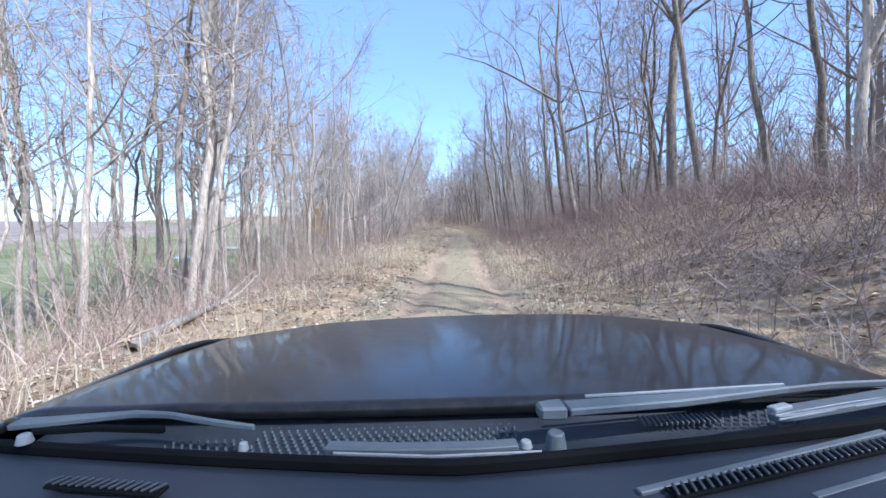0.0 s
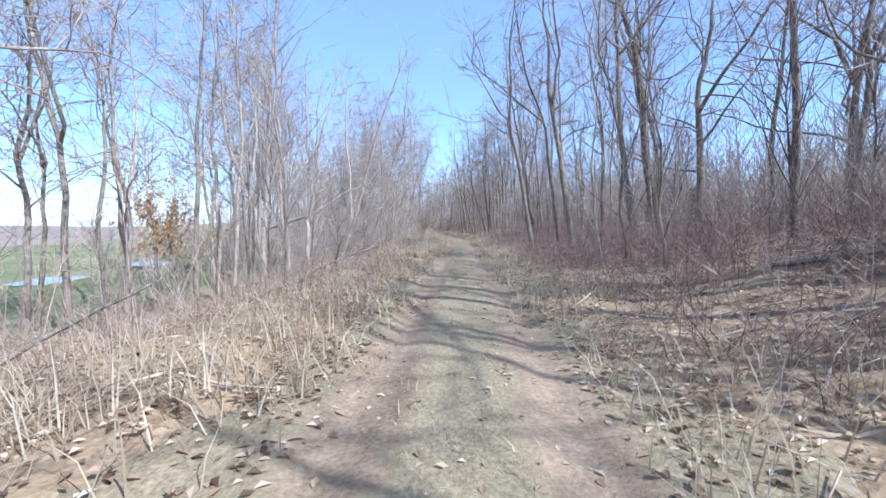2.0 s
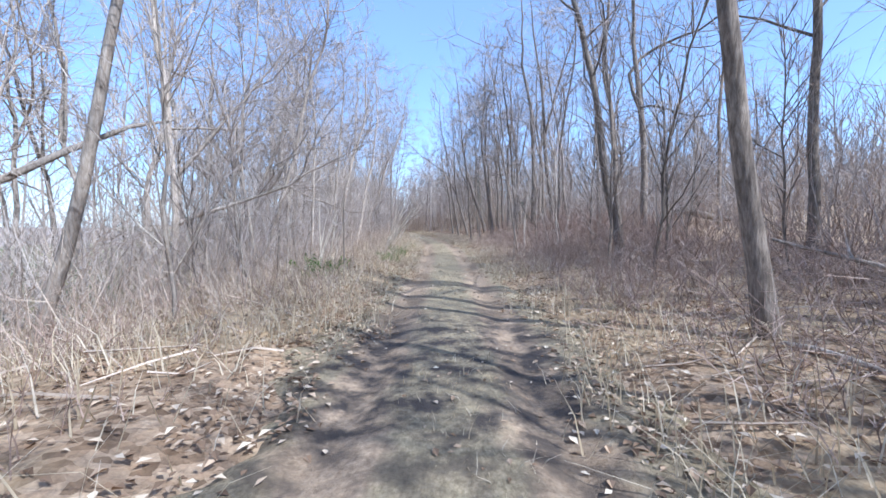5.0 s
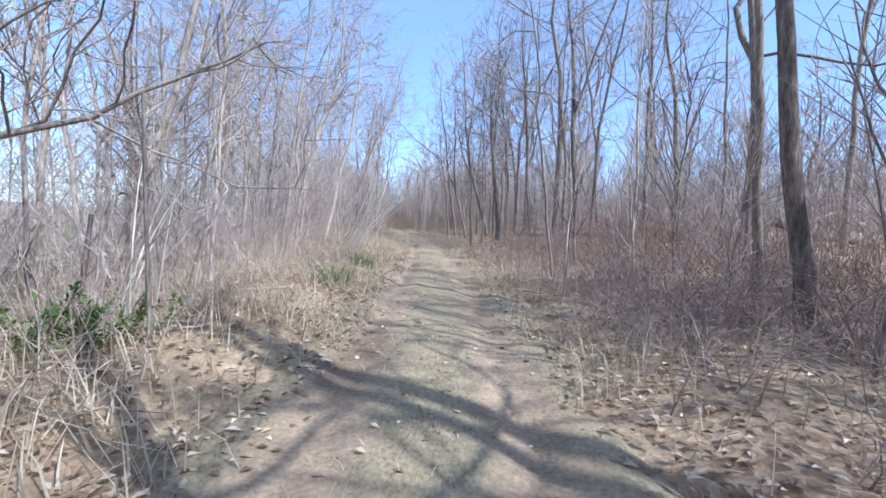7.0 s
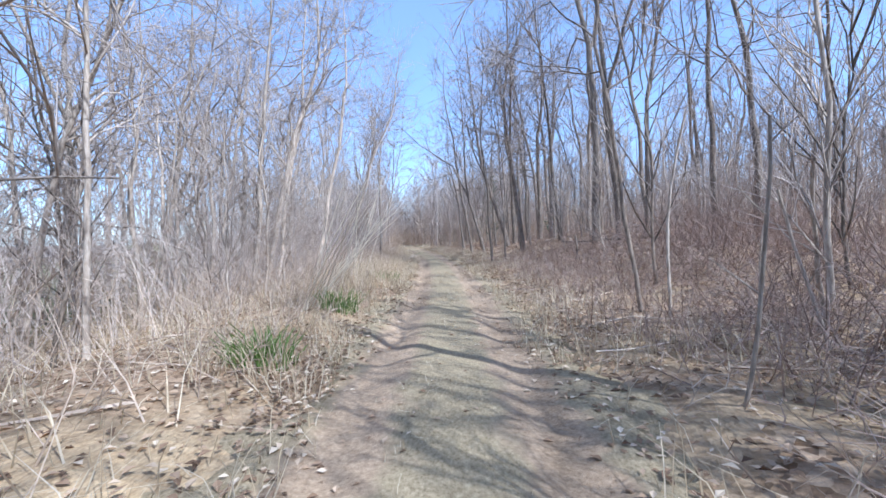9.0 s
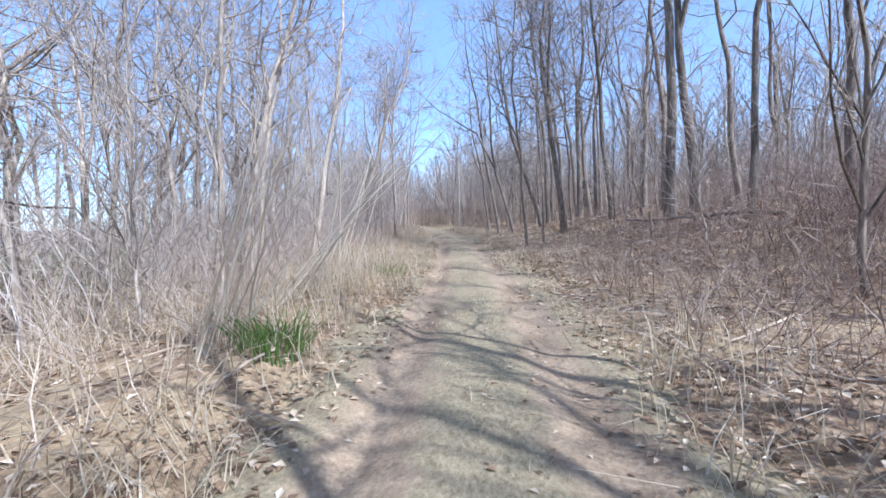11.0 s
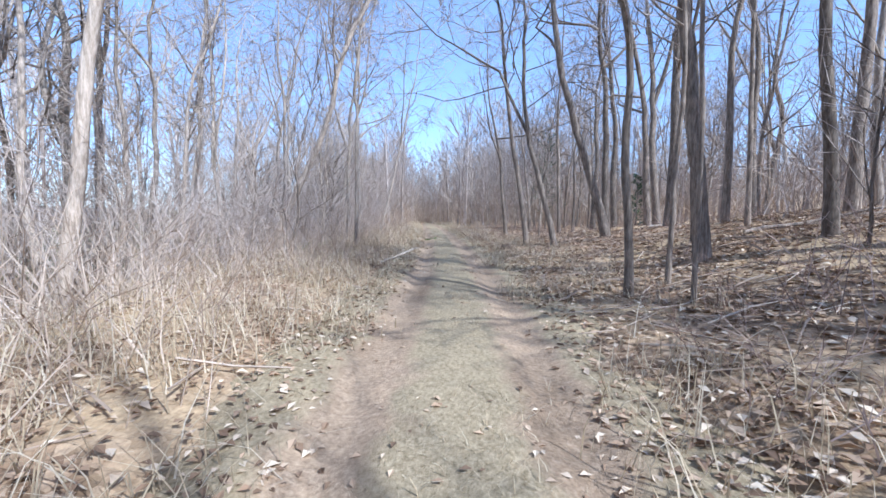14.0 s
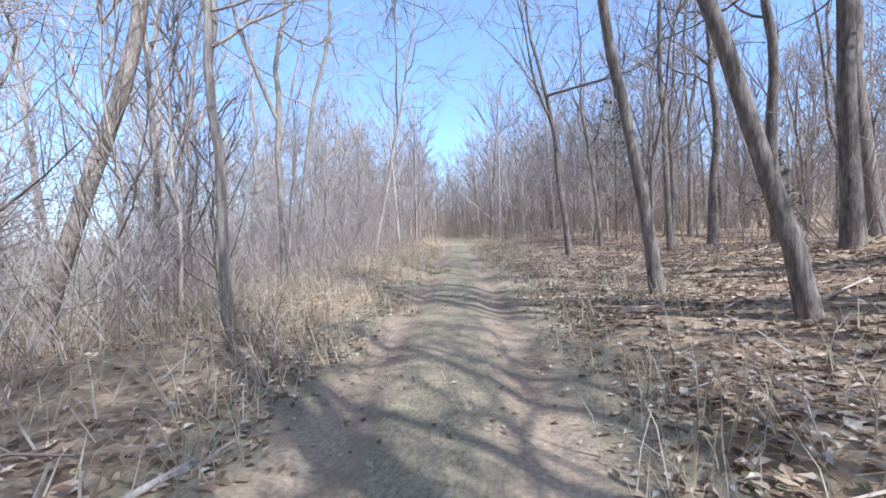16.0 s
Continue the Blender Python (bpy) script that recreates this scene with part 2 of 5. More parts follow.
def height(x, y):
    s = x - centre(y)
    d = abs(s)
    rough = noise.noise((x * 0.55, y * 0.55, 3.1)) * 0.10 + noise.noise((x * 1.7, y * 1.7, 9.0)) * 0.04
    z = rough * ease(1.0, 3.0, d)
    z += noise.noise((x * 1.1, y * 0.5, 1.0)) * 0.025
    rut = math.exp(-((d - 0.76) / 0.24) ** 2)
    z -= 0.11 * rut * (0.7 + 0.6 * noise.noise((s, y * 0.3, 4.0)))
    z += 0.12 * ease(1.3, 2.2, d)
    if s > 0:
        steep = ease(48, 58, y)
        z += float(np.interp(y, *BANK)) * ease(2.2 - 0.5 * steep, 8.5 + 0.5 * steep, s) + 5.5 * ease(16, 78, s)
        z += 5.0 * ease(110, 420, s)
        z += noise.noise((x * 0.16, y * 0.16, 7.0)) * 0.5 * ease(5, 11, s)
    else:
        z -= float(np.interp(y, *DROP)) * ease(2.6, 10.5, d)
        z -= 0.9 * ease(10, 40, d)
        z += noise.noise((x * 0.2, y * 0.2, 2.0)) * 0.35 * ease(4, 9, d)
        for px, py in PONDS:
            z -= 0.5 * math.exp(-((x - px) / 1.8) ** 2 - ((y - py) / 2.8) ** 2)
        z += 7.0 * ease(260, 900, d)
    return z


def part(name, bm, material, parent=None, label=""):
    """One mesh object from a bmesh or a (verts, faces) pair."""
    me = bpy.data.meshes.new(name)
    if isinstance(bm, tuple):
        me.from_pydata(bm[0], [], bm[1])
        me.update()
    else:
        bm.to_mesh(me)
        bm.free()
    me.materials.append(material)
    ob = new(name, me)
    if parent is not None:
        ob.parent = parent
    if label:
        ob["label"] = label
    return ob


def smooth(ob):
    ob.data.polygons.foreach_set("use_smooth", [True] * len(ob.data.polygons))
    return ob


def spread(lo, hi, fine_lo, fine_hi, step, grow=1.16):
    mid = list(np.arange(fine_lo, fine_hi + 1e-6, step))
    up, d = [], step
    v = mid[-1]
    while v < hi:
        d *= grow
        v += d
        up.append(v)
    down, d = [], step
    v = mid[0]
    while v > lo:
        d *= grow
        v -= d
        down.append(v)
    return down[::-1] + mid + up


def grid_sheet(name, ss, ys, zfun, material):
    verts = [(centre(y) + s, y, zfun(s, y)) for y in ys for s in ss]
    n = len(ss)
    faces = [(j * n + i, j * n + i + 1, (j + 1) * n + i + 1, (j + 1) * n + i) for j in range(len(ys) - 1) for i in range(n - 1)]
    return smooth(part(name, (verts, faces), material)), [(s, y) for y in ys for s in ss]


ground, where = grid_sheet("ground", spread(-2600, 2600, -6, 8, 0.2), spread(-600, 2600, -8, 122, 0.3),
                           lambda s, y: height(centre(y) + s, y) - 0.05 * ease(2.2, 1.6, abs(s)), GROUND)
tagged(ground, "leaf-strewn forest floor falling to a green field", "ground", kind="structure")
a = ground.data.attributes.new("field", "FLOAT", "POINT")
a.data.foreach_set("value", [ease(9, 15, -s) for s, y in where])
a = ground.data.attributes.new("stubble", "FLOAT", "POINT")
a.data.foreach_set("value", [ease(58, 72, -s) for s, y in where])


def trail_edge(s, y):
    side = 40.0 if s > 0 else 0.0
    k = noise.noise((side, y * 0.42, 5.0)) * 0.5 + noise.noise((side, y * 1.7, 8.0)) * 0.34 + noise.noise((s * 2.0, y * 4.5, 3.0)) * 0.2
    w = 1.3 + 0.25 * ease(54, 64, y) + 0.15 * ease(32, 26, y)
    return ease(w - 0.1 + k, w + 0.6 + k, abs(s))


trail, where = grid_sheet("trail", list(np.arange(-2.7, 2.71, 0.1)), list(np.arange(-8, 122, 0.16)) + list(np.arange(122, 190, 1.0)),
                          lambda s, y: height(centre(y) + s, y) + 0.012 - (0.14 + 0.2 * ease(84, 100, y)) * trail_edge(s, y) + 0.012 * noise.noise((s * 4, y * 4, 2.0)), TRAIL)
tagged(trail, "tan packed-dirt two-track trail with shallow ruts", "trail", kind="structure")
a = trail.data.attributes.new("mud", "FLOAT", "POINT")
a.data.foreach_set("value", [ease(32.5, 35, y) * ease(40, 37, y) * ease(1.8, 1.1, abs(s)) for s, y in where])
a = trail.data.attributes.new("wheel", "FLOAT", "POINT")
a.data.foreach_set("value", [math.exp(-((abs(s) - 0.74) / 0.34) ** 2) for s, y in where])

# ---- bare trees ----


def side_axes(d):
    a = d.orthogonal().normalized()
    return a, d.cross(a)


def tube(buf, points, radii, sides):
    """Add a tapered tube along the points to the (verts, faces) pair."""
    verts, faces = buf
    base = len(verts)
    count = len(points)
    ref = None
    for i, p in enumerate(points):
        d = (points[min(i + 1, count - 1)] - points[max(i - 1, 0)]).normalized()
        if ref is None:
            ref = d.orthogonal().normalized()
        u = (ref - d * ref.dot(d)).normalized()
        ref = u
        w = d.cross(u)
        r = radii[i]
        for k in range(sides):
            t = 2 * math.pi * k / sides
            verts.append(p + u * (r * math.cos(t)) + w * (r * math.sin(t)))
    for i in range(count - 1):
        for k in range(sides):
            q = (k + 1) % sides
            faces.append((base + i * sides + k, base + i * sides + q, base + (i + 1) * sides + q, base + (i + 1) * sides + k))


def bough(rng, start, d, length, segs, wander, rise, kink=0.0):
    """A wandering line that bends upwards and now and then turns sharply."""
    pts, p, d = [start.copy()], start.copy(), d.normalized()
    for _ in range(segs):
        d = (d + Vector((rng.gauss(0, wander), rng.gauss(0, wander), rng.gauss(0, wander) + rise))).normalized()
        if kink and rng.random() < kink:
            d = (d + Vector((rng.gauss(0, 0.45), rng.gauss(0, 0.45), rng.gauss(0, 0.4)))).normalized()
        p = p + d * (length / segs)
        pts.append(p.copy())
    return pts


def off_dir(rng, d, angle):
    a, b = side_axes(d)
    t = rng.uniform(0, 2 * math.pi)
    return (d * math.cos(angle) + (a * math.cos(t) + b * math.sin(t)) * math.sin(angle)).normalized()


def along(points, k):
    f = k * (len(points) - 1)
    i = min(int(f), len(points) - 2)
    return points[i].lerp(points[i + 1], f - i), (points[i + 1] - points[i]).normalized()


def tree_meshes(rng, tall, dia, lean=(0.0, 0.0), first=0.3, limbs=11, twigs=9, fork=0.0, sway=0.07, spread_k=1.0, reach=(), flat=0.0):
    """The trunk; the limbs; and the sprays of twigs: (verts, faces) pairs with the foot at the origin."""
    wood, arms, crown = ([], []), ([], []), ([], [])
    trunk, segs = [Vector((0, 0, -0.35))], 18
    drift, swing = Vector((0, 0, 0)), Vector((0, 0, 0))
    drifts = []
    for i in range(1, segs + 1):
        swing = swing * 0.7 + Vector((rng.gauss(0, sway), rng.gauss(0, sway), 0))
        drift += swing * tall / segs + Vector((rng.gauss(0, 0.035), rng.gauss(0, 0.035), 0))
        drifts.append(drift.copy())
    trend = drifts[6] / 7
    for i in range(1, segs + 1):
        k = i / segs
        bend = 1.0 - 0.35 * k
        trunk.append(Vector((lean[0] * tall * k * bend, lean[1] * tall * k * bend, tall * k)) + (drifts[i - 1] - trend * min(i, 11)) * min(1.0, k * 2.5))
    r0 = dia / 2
    radii = [r0 * (1 - 0.93 * (i / segs) ** 1.15) + 0.006 for i in range(segs + 1)]
    radii[0], radii[1] = r0 * 1.45, r0 * 1.08
    tube(wood, trunk, radii, 9)
    stems = [(trunk, radii, first)]
    if fork:
        p, d = along(trunk, fork)
        pts = bough(rng, p, off_dir(rng, d, rng.uniform(0.3, 0.5)), tall * (1 - fork) * 0.95, 10, 0.1, 0.1, 0.15)
        r = r0 * (1 - 0.9 * fork) * 0.85
        rr = [r * (1 - 0.93 * i / 10) + 0.006 for i in range(11)]
        tube(arms, pts, rr, 7)
        stems.append((pts, rr, 0.2))
    for at, toward, length in reach:
        p, d = along(trunk, at / tall)
        r = r0 * 0.45 * (1 - 0.8 * at / tall) + 0.02
        arm = bough(rng, p, Vector(toward), length, 9, 0.09, 0.02, 0.12)
        rr = [r * (1 - 0.85 * i / 9) + 0.005 for i in range(10)]
        tube(arms, arm, rr, 6)
        stems.append((arm, rr, 0.2))
    for pts, rr, low in stems:
        n = limbs if pts is trunk else int(limbs * 0.6)
        for j in range(n):
            k = low + (0.97 - low) * (j + rng.random() * 0.9) / n
            p, d = along(pts, min(k, 0.98))
            r = max(0.012, np.interp(k, np.linspace(0, 1, len(rr)), rr) * rng.uniform(0.2, 0.5))
            length = tall * rng.uniform(0.15, 0.36) * (1.15 - 0.75 * k) * spread_k + 0.5
            arm = bough(rng, p, off_dir(rng, d, rng.uniform(0.5, 1.2) + flat * rng.uniform(0.0, 0.5)), length * (1 + flat * 0.25), 8, 0.16, 0.12 - 0.09 * flat, 0.28)
            tube(arms, arm, [r * (1 - 0.88 * i / 8) + 0.004 for i in range(9)], 5)
            for _ in range(rng.randint(3, 5)):
                q, e = along(arm, rng.uniform(0.15, 0.98))
                bl = length * rng.uniform(0.3, 0.6)
                br = max(0.008, r * 0.42)
                spray = bough(rng, q, off_dir(rng, e, rng.uniform(0.45, 1.15)), bl, 4, 0.22, 0.08, 0.3)
                tube(crown, spray, [br * (1 - 0.8 * i / 4) + 0.003 for i in range(5)], 3)
                for _ in range(twigs):
                    q2, e2 = along(spray, rng.uniform(0.1, 1.0))
                    wisp = bough(rng, q2, off_dir(rng, e2, rng.uniform(0.3, 0.95)), rng.uniform(0.35, 1.1), 1, 0.16, 0.05)
                    tube(crown, wisp, [0.008, 0.003], 3)
    return wood, arms, crown


def sapling_meshes(rng, tall, dia):
    wood, arms, crown = ([], []), ([], []), ([], [])
    lean = rng.uniform(-0.16, 0.16)
    trunk, p = [], Vector((0, 0, -0.2))
    for k in np.linspace(0, 1, 10):
        p = p + Vector((rng.gauss(lean, 0.1), rng.gauss(0, 0.1), 1.0)) * (tall / 9 if k else 0)
        trunk.append(p.copy())
    tube(wood, trunk, [dia / 2 * (1 - 0.9 * i / 9) + 0.005 for i in range(10)], 6)
    for j in range(18):
        k = 0.12 + 0.86 * (j + rng.random()) / 18
        p, d = along(trunk, min(k, 0.99))
        arm = bough(rng, p, off_dir(rng, d, rng.uniform(0.35, 0.8)), rng.uniform(0.8, 2.6) * (1.2 - 0.7 * k), 4, 0.13, 0.12)
        tube(arms, arm, [0.013 * (1 - 0.8 * i / 4) + 0.003 for i in range(5)], 3)
        for _ in range(9):
            q, e = along(arm, rng.uniform(0.1, 1.0))
            tube(crown, bough(rng, q, off_dir(rng, e, rng.uniform(0.3, 0.9)), rng.uniform(0.3, 1.0), 1, 0.14, 0.06), [0.007, 0.003], 3)
    return wood, arms, crown


def tree_thing(meshes, pale, label, group, name="bare_tree"):
    wood, arms, crown = meshes
    root = new(name)
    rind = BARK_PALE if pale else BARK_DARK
    smooth(part("trunk", wood, rind, root))
    shift, count = len(crown[0]), len(crown[1])
    both = (crown[0] + arms[0], crown[1] + [tuple(i + shift for i in f) for f in arms[1]])
    top = part("crown", both, TWIG_PALE if pale else TWIG_DARK, root)
    top.data.materials.append(rind)
    top.data.polygons.foreach_set("material_index", [0] * count + [1] * len(arms[1]))
    smooth(top)
    return tagged(root, label, "tree", group)


def set_down(root, x, y, turn=0.0, size=1.0):
    root.matrix_basis = Matrix.LocRotScale((x, y, height(x, y) - 0.02), Euler((0, 0, turn)), (size, size, size))
    return root


# foot x, y, trunk width, lean to the side per metre of height
FIRST_RIGHT = [
    # these two stand out of view, placed for their shadows across the trail
    (7.4, 3.0, 0.26, -0.04), (7.2, 0.4, 0.22, 0.02),
    (9.52, 18.85, 0.44, -0.02), (9.62, 16.80, 0.28, -0.19), (8.46, 35.97, 0.29, -0.15), (9.42, 35.38, 0.42, -0.17),
    (5.63, 36.13, 0.28, -0.18), (3.75, 36.33, 0.21, -0.20), (8.96, 42.03, 0.24, -0.02), (11.26, 13.28, 0.22, -0.14), (10.36, 14.25, 0.21, -0.21),
    (15.43, 16.40, 0.18, -0.05), (8.79, 22.23, 0.15, -0.11), (8.32, 26.26, 0.19, -0.07), (9.23, 22.28, 0.13, -0.24), (11.08, 23.34, 0.22, -0.12),
    (11.02, 38.44, 0.24, -0.13), (6.20, 46.30, 0.16, -0.11), (12.0, 29.0, 0.2, 0.08), (13.5, 34.0, 0.25, -0.05), (6.9, 30.5, 0.1, -0.1),
]
FIRST_LEFT = [
    (-7.48, 11.48, 0.27, 0.17), (-7.2, 11.9, 0.18, 0.1), (-7.95, 12.1, 0.22, 0.05), (-6.9, 11.2, 0.17, 0.2), (-7.0, 12.7, 0.15, -0.03), (-10.97, 22.22, 0.29, 0.14), (-13.63, 24.27, 0.36, 0.06), (-8.99, 9.70, 0.18, 0.13), (-12.06, 12.62, 0.17, -0.14),
    (-8.94, 29.76, 0.18, 0.04), (-10.54, 24.61, 0.16, 0.05), (-11.40, 27.59, 0.2, -0.02), (-8.70, 31.69, 0.17, 0.09),
    (-10.2, 37.5, 0.29, 0.06), (-7.70, 32.59, 0.08, -0.15), (-12.13, 42.42, 0.15, 0.0), (-12.12, 36.40, 0.16, -0.10), (-11.5, 39.0, 0.2, 0.05), (-9.6, 15.8, 0.14, 0.08),
]
SECOND_RIGHT = [
    (5.37, 44.17, 0.24, -0.19), (8.83, 50.39, 0.30, -0.08), (10.32, 57.05, 0.25, -0.06), (9.55, 58.08, 0.22, -0.06), (5.85, 59.75, 0.29, -0.03), (6.86, 57.62, 0.17, 0.05),
    (3.15, 49.12, 0.06, -0.18), (7.59, 61.78, 0.31, -0.10), (8.31, 60.57, 0.18, -0.12), (7.42, 63.94, 0.22, -0.06), (7.77, 67.09, 0.25, 0.01), (5.60, 64.60, 0.20, -0.10),
    (5.97, 68.66, 0.18, 0.0), (3.71, 64.86, 0.25, -0.13), (1.95, 63.3, 0.12, -0.08), (2.62, 63.65, 0.075, 0.0), (2.5, 62.5, 0.06, -0.05), (4.41, 66.87, 0.10, -0.06), (11.03, 54.93, 0.11, -0.07), (13.0, 52.0, 0.18, -0.04),
]
SECOND_LEFT = [
    (-6.93, 47.45, 0.17, 0.36), (-6.53, 45.44, 0.08, 0.02), (-6.28, 46.45, 0.09, -0.12), (-5.12, 48.45, 0.09, 0.05), (-6.58, 56.46, 0.16, 0.10), (-13.04, 52.44, 0.22, 0.04),
    (-9.53, 51.54, 0.14, 0.3), (-7.09, 58.23, 0.23, 0.27), (-6.75, 58.6, 0.14, 0.18), (-10.5, 57.0, 0.16, 0.22), (-12.51, 61.08, 0.18, 0.07), (-5.2, 72.3, 0.15, 0.02),
]
LAST_RIGHT = [
    (6.78, 76.39, 0.28, -0.10), (3.72, 71.2, 0.27, -0.33), (2.08, 71.46, 0.18, -0.27), (1.31, 73.77, 0.19, -0.18), (5.93, 72.03, 0.32, -0.02),
    (6.6, 80.8, 0.32, -0.07), (8.6, 80.2, 0.38, -0.09), (6.3, 84.6, 0.3, -0.02), (5.97, 67.65, 0.11, -0.04), (3.62, 80.74, 0.18, -0.06), (5.37, 86.14, 0.17, -0.02),
    (9.4, 73.5, 0.26, -0.04), (2.6, 86.5, 0.16, -0.12),
]
LAST_LEFT = [
    (-6.47, 62.20, 0.21, 0.23), (-13.25, 65.63, 0.23, 0.22), (-13.32, 73.73, 0.27, 0.16), (-8.8, 72.2, 0.27, 0.52), (-14.68, 74.72, 0.17, 0.2), (-10.87, 67.54, 0.12, -0.03),
    (-7.16, 77.07, 0.18, 0.03), (-11.07, 70.55, 0.15, 0.08), (-10.02, 75.71, 0.17, 0.06), (-12.56, 79.60, 0.19, 0.11), (-7.78, 85.66, 0.16, 0.25), (-9.6, 81.5, 0.2, 0.2),
]
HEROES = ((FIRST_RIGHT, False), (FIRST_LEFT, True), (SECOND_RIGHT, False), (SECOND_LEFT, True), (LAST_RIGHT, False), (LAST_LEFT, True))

PLACED = []
for rows, pale in HEROES:
    for i, (x, y, dia, lx) in enumerate(rows):
        rng = random.Random(int(x * 100) * 7 + int(y * 100))
        tall = min(18.0, 8.5 + dia * 24 + rng.uniform(-1, 2.5))
        fork = rng.uniform(0.3, 0.55) if rng.random() < (0.5 if pale else 0.3) and y > 14 else 0.0
        big = "stout" if dia > 0.33 else "slender"
        tilt = "leaning" if abs(lx) > 0.14 else "upright"
        tone = "pale-barked" if pale else "dark-barked"
        meshes = tree_meshes(rng, tall, dia, (lx * 1.08, rng.uniform(-0.03, 0.03)), first=rng.uniform(0.28, 0.42), limbs=rng.randint(15, 19) if pale else rng.randint(11, 14), twigs=6, fork=fork, sway=0.07, flat=rng.uniform(0.0, 0.3) if pale else rng.uniform(0.1, 0.7))
        set_down(tree_thing(meshes, pale, f"{big} {tilt} {tone} leafless tree beside the trail", "trees along the trail"), x, y)
        PLACED.append((x, y))

# trees whose long limbs reach out towards the trail
for x, y, dia, tall, lean, reach in ((-7.0, 42.9, 0.2, 12.0, 0.02, ((2.4, (0.85, 0.25, 0.5), 5.5), (3.6, (0.8, 0.2, 0.75), 5.0))),
                                     (-11.6, 22.9, 0.26, 15.0, 0.06, ((6.8, (0.9, 0.05, 0.45), 10.5), (6.2, (0.55, 0.0, 0.8), 7.0))),
                                     (5.95, 20.73, 0.25, 14.0, -0.2, ((6.0, (-1.0, 0.0, 0.28), 6.0), (4.6, (0.8, 0.2, 0.6), 3.5))),
                                     (4.55, 74.8, 0.28, 14.0, -0.05, ((6.5, (0.7, -0.1, 0.6), 3.5), (8.0, (-0.7, 0.1, 0.6), 3.5))),
                                     (0.79, 82.07, 0.2, 12.5, -0.13, ((4.4, (-0.9, -0.1, 0.35), 5.0), (5.6, (-0.8, 0.1, 0.5), 4.2))),
                                     (4.4, 33.5, 0.14, 11.5, -0.16, ((5.5, (-0.7, 0.1, 0.6), 4.5),))):
    rng = random.Random(int(x * 10) + int(y * 10))
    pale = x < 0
    meshes = tree_meshes(rng, tall, dia, (lean, 0.0), first=0.4, limbs=10, twigs=7, reach=reach)
    set_down(tree_thing(meshes, pale, f"{'pale' if pale else 'dark'} leafless tree with limbs reaching over the trail", "trees along the trail"), x, y)
    PLACED.append((x, y))


# broad oaks on the bank, with level limbs and close twigs
for x, y, dia, tall in ((12.8, 38.4, 0.42, 15.0), (15.6, 33.0, 0.36, 14.0), (12.2, 26.8, 0.3, 13.5), (17.5, 28.5, 0.34, 14.5)):
    rng = random.Random(int(x * 10) * 3 + int(y * 10))
    meshes = tree_meshes(rng, tall, dia, (rng.uniform(-0.05, 0.03), 0.0), first=0.24, limbs=19, twigs=9, fork=0.45, spread_k=1.25, flat=1.0)
    set_down(tree_thing(meshes, False, "broad dark leafless oak with level twiggy limbs", "trees along the trail"), x, y)
    PLACED.append((x, y))


# gnarled trees down in the hollow
for x, y, dia, tall, lean in ((-15.0, 65.0, 0.34, 11.5, 0.06), (-11.6, 55.6, 0.26, 10.5, -0.12)):
    rng = random.Random(int(y * 10))
    meshes = tree_meshes(rng, tall, dia, (lean, 0.0), first=0.2, limbs=13, twigs=7, fork=0.3, sway=0.26, spread_k=1.2, flat=0.8)
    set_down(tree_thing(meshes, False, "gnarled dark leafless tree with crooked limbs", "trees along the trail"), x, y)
    PLACED.append((x, y))


def snag(x, y, dia, tall, lean, label):
    """A dead leaning pole with broken stubs."""
    rng = random.Random(5)
    root = new("dead_snag")
    pts = [Vector((lean * tall * k + 0.12 * math.sin(k * 7), 0.05 * math.sin(k * 9), tall * k - 0.2)) for k in np.linspace(0, 1, 12)]
    buf = ([], [])
    tube(buf, pts, [dia / 2 * (1 - 0.78 * i / 11) for i in range(12)], 8)
    smooth(part("trunk", buf, BARK_PALE, root))
    for k in (0.55, 0.66, 0.8, 0.9, 0.96):
        p, d = along(pts, k)
        buf = ([], [])
        tube(buf, bough(rng, p, off_dir(rng, d, 0.7), rng.uniform(0.4, 1.1), 3, 0.1, 0.05), [0.03, 0.02, 0.015, 0.006], 4)
        part("stub", buf, BARK_DARK, root)
    set_down(root, x, y)
    return tagged(root, label, "dead tree")


snag(-6.6, 38.47, 0.24, 11.8, 0.33, "leaning dead bare pole of a tree")

# fill of the wood: a few kinds, set out again and again
KINDS = []
for i in range(5):
    for pale in (True, False):
        rng = random.Random(100 + i + 50 * pale)
        dia = (0.14, 0.18, 0.22, 0.27, 0.16)[i]
        KINDS.append((tree_thing(tree_meshes(rng, (9.5, 11.5, 13.0, 15.0, 10.5)[i], dia, (rng.uniform(-0.08, 0.08), 0), rng.uniform(0.2, 0.35), 10, 5, (0.3, 0.0, 0.42, 0.25, 0.5)[i], 0.11),
                                 pale, f"slender leafless {'pale' if pale else 'dark'} woodland tree in the brush", "woodland trees"), pale, False, dia))
for i in range(4):
    for pale in (True, False):
        KINDS.append((tree_thing(sapling_meshes(random.Random(300 + i + 9 * pale), (4.5, 5.5, 6.5, 3.8)[i], (0.05, 0.06, 0.075, 0.045)[i]),
                                 pale, f"thin leafless {'pale' if pale else 'dark'} sapling in the undergrowth", "saplings", "sapling"), pale, True, 0.06))
used = set()


